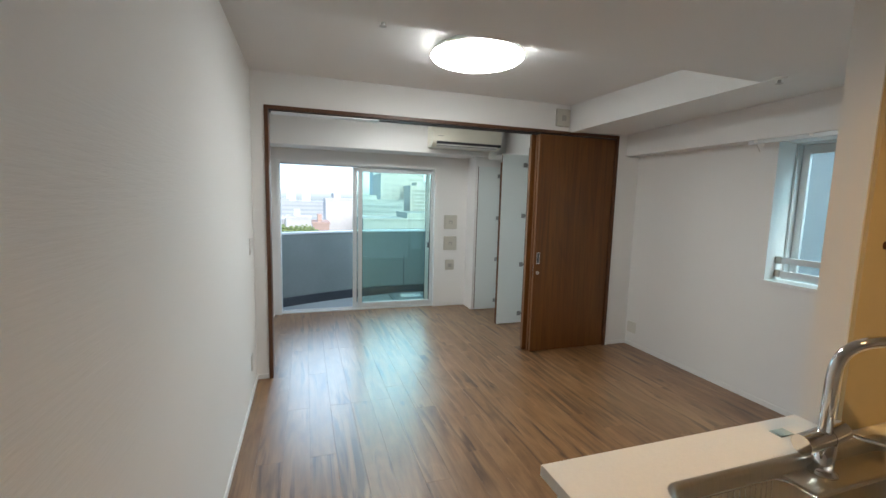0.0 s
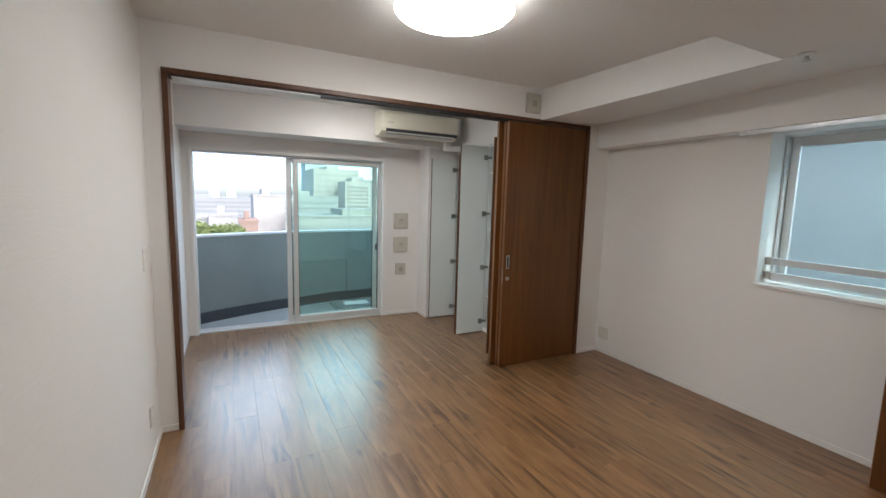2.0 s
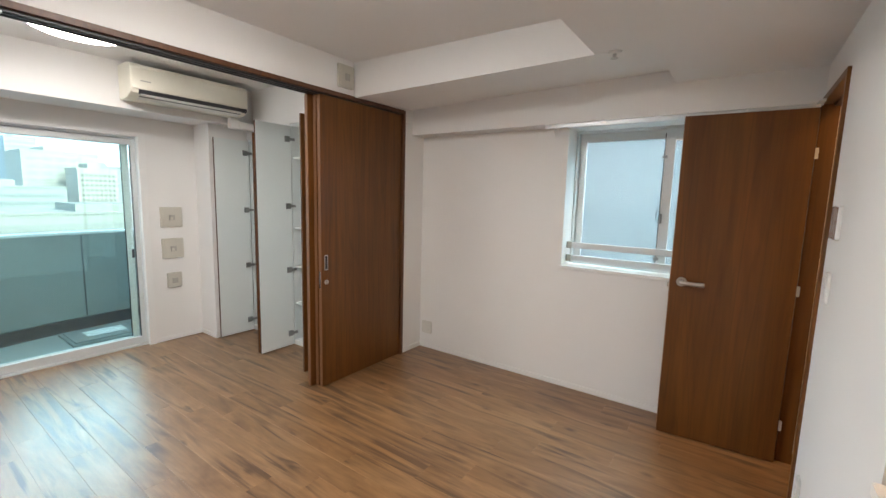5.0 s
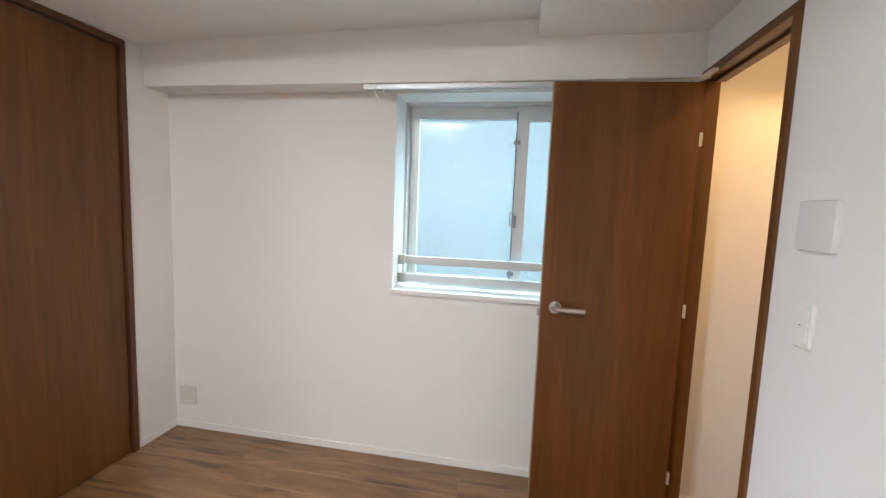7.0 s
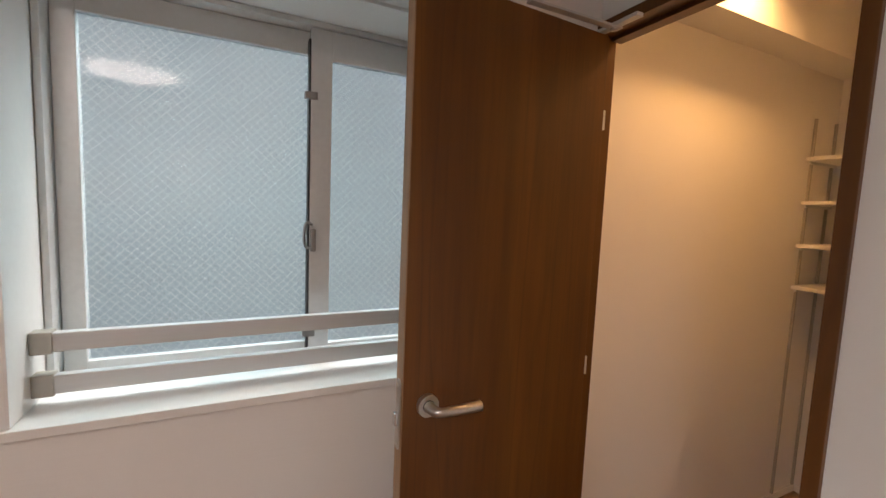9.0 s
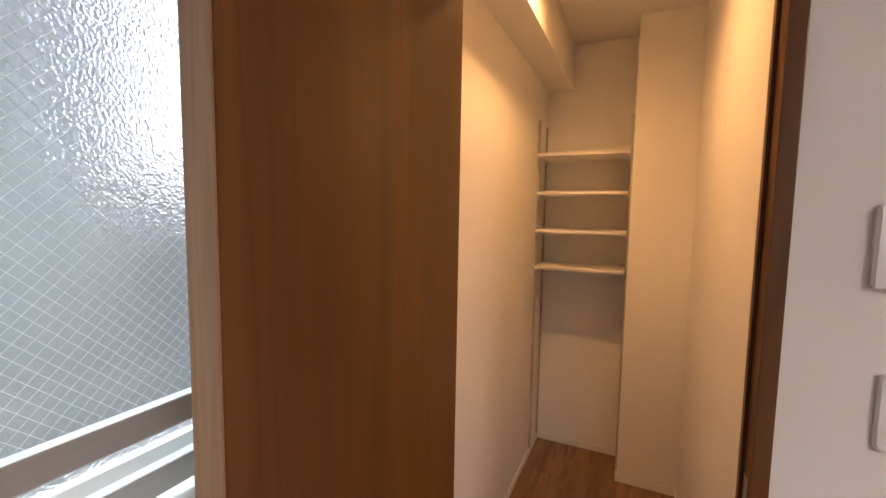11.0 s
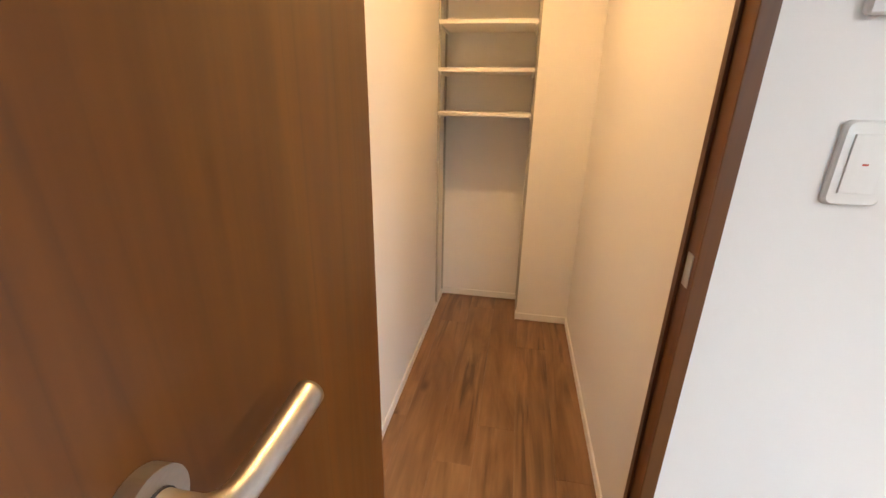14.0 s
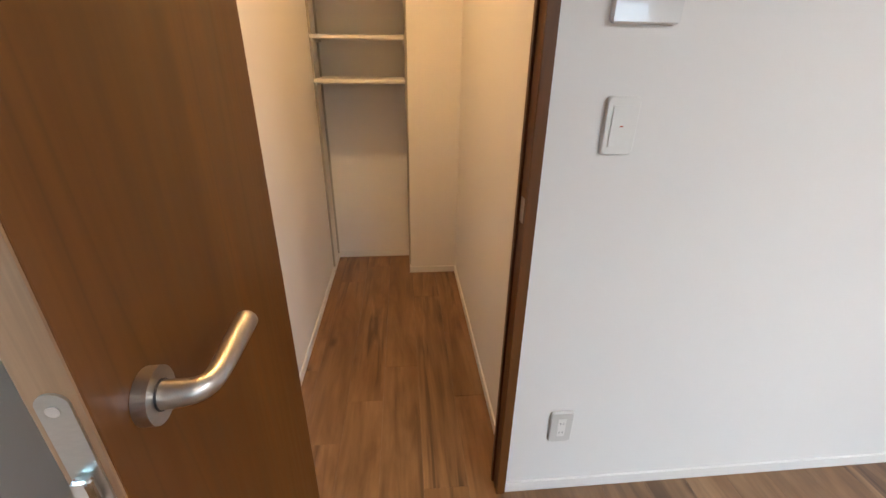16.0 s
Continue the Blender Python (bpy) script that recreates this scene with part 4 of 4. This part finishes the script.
part("drain", lathe([(0.05, CT - 0.187), (0.055, CT - 0.184), (0.03, CT - 0.183)], (1.55, 0.86, 0.0)), STEEL, sink)
part("tap_ledge", boxes((1.50, 1.912, 1.0, 1.085, CT - 0.05, CT - 0.036), bevel=0.006), SINKSTEEL, sink, "raised steel ledge under the tap")
basket = thing("sink_basket", (1.3, 0.96, CT - 0.11), "chrome wire basket hung inside the sink", "basket")
for z in (CT - 0.028, CT - 0.1):
    part("rim", tube([(x, y, z) for x, y in rounded(1.14, 1.47, 0.93, 1.066, 0.03)] + [(1.47, 1.04, z)], 0.003, 8), CHROME, basket)
for k in range(16):
    x = 1.165 + k * 0.0185
    part("wire", tube(bend([(x, 0.93, CT - 0.028), (x, 0.932, CT - 0.098), (x, 0.94, CT - 0.104), (x, 1.056, CT - 0.104), (x, 1.064, CT - 0.098), (x, 1.066, CT - 0.028)], 3), 0.0016, 6), CHROME, basket)

TX, TY = 1.600, 1.055
tap = thing("kitchen_tap", (TX, TY, CT - 0.036), "chrome single-lever kitchen tap with a swan-neck spout", "tap")
part("base", lathe([(0.032, 0.0), (0.032, 0.006), (0.024, 0.012), (0.0215, 0.02), (0.0215, 0.085)], (TX + 0.01, TY, CT - 0.036), 28), CHROME, tap)
valve = part("valve", rod((TX - 0.072, TY + 0.008, CT + 0.050), (TX + 0.012, TY + 0.004, CT + 0.062), 0.0255, 0.0255, 40), CHROME, tap)
part("valve_cap", rod((TX + 0.013, TY + 0.004, CT + 0.0621), (TX + 0.070, TY + 0.002, CT + 0.072), 0.0262, 0.0240, 40), CHROME, valve)
part("lever", tube(bend([(TX + 0.066, TY + 0.002, CT + 0.070), (TX + 0.09, TY - 0.02, CT + 0.060), (TX + 0.17, TY - 0.065, CT + 0.042)]), 0.006, 10), CHROME, tap)
part("spout", tube(bend([(TX - 0.004, TY, CT + 0.075), (TX - 0.002, TY, CT + 0.16), (TX + 0.002, TY, CT + 0.235), (TX + 0.016, TY - 0.006, CT + 0.280), (TX + 0.045, TY - 0.02, CT + 0.308), (TX + 0.09, TY - 0.045, CT + 0.322), (TX + 0.15, TY - 0.075, CT + 0.318), (TX + 0.19, TY - 0.095, CT + 0.285), (TX + 0.20, TY - 0.1, CT + 0.25)], 8), 0.0145, 20), CHROME, tap)
card = thing("label_card", (1.62, 1.18, CT), "small clear plastic card lying on the worktop", "card")
part("sheet", boxes((1.612, 1.668, 1.160, 1.192, CT + 0.0005, CT + 0.002)), CARD, card)
structure("kitchen_splashback", boxes((1.806, 2.765, 1.128, 1.1385, CT + 0.001, 2.21)), KPANEL, "glossy cream kitchen wall panel", "panel")
plate_thing("kitchen_switch", (1.90, 1.128, 1.413), 0.045, 0.022, '-y', "small brown switch on the cream kitchen panel", "switch", TRIMWOOD, [], depth=0.008)

# ---- the city beyond the balcony ----
structure("ground", boxes((-2500, 2500, 12, 4000, GROUND - 1, GROUND)), speckled("city_ground", (0.3, 0.31, 0.31), 0.9, (0.05, 0.05, 0.05), 0.2), "grey city ground far below the balcony", "ground")


def facade(name, colour):
    return speckled(name, colour, 0.75, (0.4, 0.4, 0.4), 0.05)


def building(x0, x1, y, depth, top, colour, label, rows=0, cols=0, band=False, pane=(0.30, 0.36, 0.38), z_low=-12.0):
    """A block with a parapet roofline and rows of set-back windows on the face towards the balcony."""
    ob = thing("building", ((x0 + x1) / 2, y + depth / 2, GROUND), label, "building", "city blocks")
    wall_m, pane_m = facade("facade", colour), facade("hazed_windows", pane)
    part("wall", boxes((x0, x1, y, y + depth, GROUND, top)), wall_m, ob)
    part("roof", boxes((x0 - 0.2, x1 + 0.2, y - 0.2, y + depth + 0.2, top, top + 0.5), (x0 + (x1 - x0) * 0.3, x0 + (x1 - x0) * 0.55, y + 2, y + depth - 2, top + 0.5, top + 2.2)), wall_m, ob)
    storey = (top - 1.2 - z_low) / max(rows, 1)
    bay = (x1 - x0 - 1.2) / max(cols, 1)
    shared = None
    for r in range(rows):
        for c in range(cols):
            cx, cz = x0 + 0.6 + (c + 0.5) * bay, z_low + (r + 0.5) * storey
            w, h = (bay * (0.5 if band else 0.32)), storey * (0.22 if band else 0.28)
            if shared is None:
                bm = boxes((-w, w, -0.12, 0.05, -h, h))
                shared = bpy.data.meshes.new("window")
                bm.to_mesh(shared)
                bm.free()
                shared.materials.append(pane_m)
            o = new("window", shared)
            o.parent = ob
            o.matrix_basis = WORLD[ob.name].inverted() @ Matrix.Translation((cx, y, cz))
    return ob


# Wall and pane colours are paled and drawn together to paint in distance haze.
building(6.6, 15.4, 140, 18, 0.9, (0.433, 0.418, 0.386), "pale beige windowless city block")
building(14.9, 39.0, 170, 25, 0.9, (0.4, 0.42, 0.39), "long white office block with ribbon windows", 4, 6, True, (0.3, 0.33, 0.32), -9)
building(35.5, 57.0, 205, 25, 13.6, (0.5, 0.485, 0.43), "large grey-beige office tower", 4, 5, False, (0.41, 0.40, 0.36), 2)
building(46.2, 57.6, 188, 14, 7.6, (0.5, 0.485, 0.43), "beige apartment block with a grid of small windows", 9, 8, False, (0.24, 0.24, 0.22), -9)
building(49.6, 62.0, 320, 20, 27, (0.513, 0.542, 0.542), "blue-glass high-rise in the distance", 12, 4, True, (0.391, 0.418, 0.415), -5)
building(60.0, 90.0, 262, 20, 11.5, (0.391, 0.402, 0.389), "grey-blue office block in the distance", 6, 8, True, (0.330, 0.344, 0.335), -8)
building(-23.0, -11.8, 600, 20, 11.5, (0.585, 0.590, 0.576), "slender skyline tower, its colours paled to paint in haze", 9, 3, True, (0.437, 0.444, 0.432), -10)
building(-3.3, 7.2, 600, 20, 15.0, (0.585, 0.590, 0.576), "slender skyline tower, its colours paled to paint in haze", 10, 3, True, (0.437, 0.444, 0.432), -10)
building(-40.0, 14.0, 300, 20, -1.8, (0.36, 0.37, 0.36), "long pale office block with ribbon windows", 4, 12, True, (0.3, 0.32, 0.31), -14)
building(2.0, 5.6, 100, 10, -4.6, (0.34, 0.24, 0.19), "low red-brick city block", 2, 3, False, (0.26, 0.22, 0.19), -12)
building(-4.2, 1.7, 112, 10, -3.9, (0.445, 0.441, 0.418), "low white house with a flat roof", 2, 4, False, (0.338, 0.341, 0.327), -10)
building(-30.0, -5.0, 120, 20, -5.0, (0.417, 0.414, 0.393), "low pale grey block", 2, 8, True, (0.342, 0.344, 0.333), -12)
building(16.0, 60.0, 120, 20, -4.5, (0.36, 0.37, 0.33), "low pale rooftop block", 2, 12, True, (0.3, 0.31, 0.29), -12)

LEAF = speckled("tree_leaves", (0.17, 0.22, 0.075), 0.7, (2, 2, 2), 0.35)
BARK = speckled("bark", (0.12, 0.09, 0.07), 0.9, (4, 4, 1), 0.3)


def tree(x, y, top, r, seed):
    rng = random.Random(seed)
    ob = thing("tree", (x, y, GROUND), "green leafy street tree far below the balcony", "tree", "street trees")
    bm = rod((x, y, GROUND), (x, y, top - r), 0.45, 0.18, 8)
    for k in range(5):
        a = k * 1.3
        add_rod(bm, (x, y, top - 2.2 * r), (x + r * 0.6 * math.cos(a), y + r * 0.6 * math.sin(a), top - r * 0.7), 0.14, 0.05, 6)
    part("trunk", bm, BARK, ob)
    verts, faces = [], []
    for _ in range(1500):
        d = Vector((rng.gauss(0, 1), rng.gauss(0, 1), rng.gauss(0, 0.8))).normalized() * r * rng.uniform(0.55, 1.08) * (1 + 0.25 * math.sin(3 * rng.random() * 6))
        c = Vector((x, y, top - r)) + d
        u = Vector((rng.uniform(-1, 1), rng.uniform(-1, 1), rng.uniform(-1, 1))).normalized() * 0.28
        w = u.orthogonal().normalized() * 0.18
        n = len(verts)
        verts += [c - u, c + w, c + u, c - w]
        faces.append((n, n + 1, n + 2, n + 3))
    me = bpy.data.meshes.new("crown")
    me.from_pydata([tuple(v) for v in verts], [], faces)
    me.transform(WORLD[ob.name].inverted())
    me.materials.append(LEAF)
    crown = new("crown", me)
    crown.parent = ob
    crown["kind"] = "stuff"


for k, (x, y, top, r) in enumerate(((-4.9, 70, -2.4, 1.7), (-3.7, 73, -3.2, 1.3), (-1.2, 72, -3.5, 1.4), (0.1, 70, -3.3, 1.5), (1.2, 76, -4.0, 1.4), (-7.5, 75, -3.4, 2.0))):
    tree(x, y, top, r, k)

# ---- the neighbouring wall outside the frosted window ----
# The second, lower box is added so the pane's lower right isn't black.
structure("neighbour_wall", boxes((6.0, 6.3, 0.50, 9, GROUND, 4.2), (8.2, 8.5, -12, 2.0, GROUND, 1.9)), OUTWALL, "pale grey neighbouring wall outside the frosted window, with an added low wall behind", "wall")

# ---- floor planks ----
PLANK_W = 0.1467
plank_meshes = {}


def plank_mesh(w, l):
    key = (round(w, 3), round(l, 3))
    if key not in plank_meshes:
        c, h = 0.0006, 0.006
        v = [(sx * w / 2, sy * l / 2, -h) for sx, sy in ((-1, -1), (1, -1), (1, 1), (-1, 1))]
        v += [(sx * w / 2, sy * l / 2, -c) for sx, sy in ((-1, -1), (1, -1), (1, 1), (-1, 1))]
        v += [(sx * (w / 2 - c), sy * (l / 2 - c), 0) for sx, sy in ((-1, -1), (1, -1), (1, 1), (-1, 1))]
        f = [(8, 9, 10, 11)]
        for b in (0, 4):
            f += [(b + k, b + (k + 1) % 4, b + 4 + (k + 1) % 4, b + 4 + k) for k in range(4)]
        me = bpy.data.meshes.new("plank")
        me.from_pydata(v, [], f)
        me.materials.append(FLOOR)
        plank_meshes[key] = me
    return plank_meshes[key]


def lay_planks(x0, x1, y0, y1):
    rng = random.Random(5)
    x = 0.213 - 2 * PLANK_W
    while x < x1:
        a, b = max(x, x0), min(x + PLANK_W, x1)
        y = y0 - rng.choice((0.0, 0.2, 0.4, 0.6, 0.8, 1.0))
        while y < y1:
            c, d = max(y, y0), min(y + 1.2, y1)
            if b - a > 0.01 and d - c > 0.01:
                o = new("plank", plank_mesh(b - a - 0.0003, d - c - 0.0003))
                o.parent = floor
                o.location = ((a + b) / 2, (c + d) / 2, 0.0)
            y += 1.2
        x += PLANK_W


lay_planks(XL, 3.69, -1.6, 6.03)
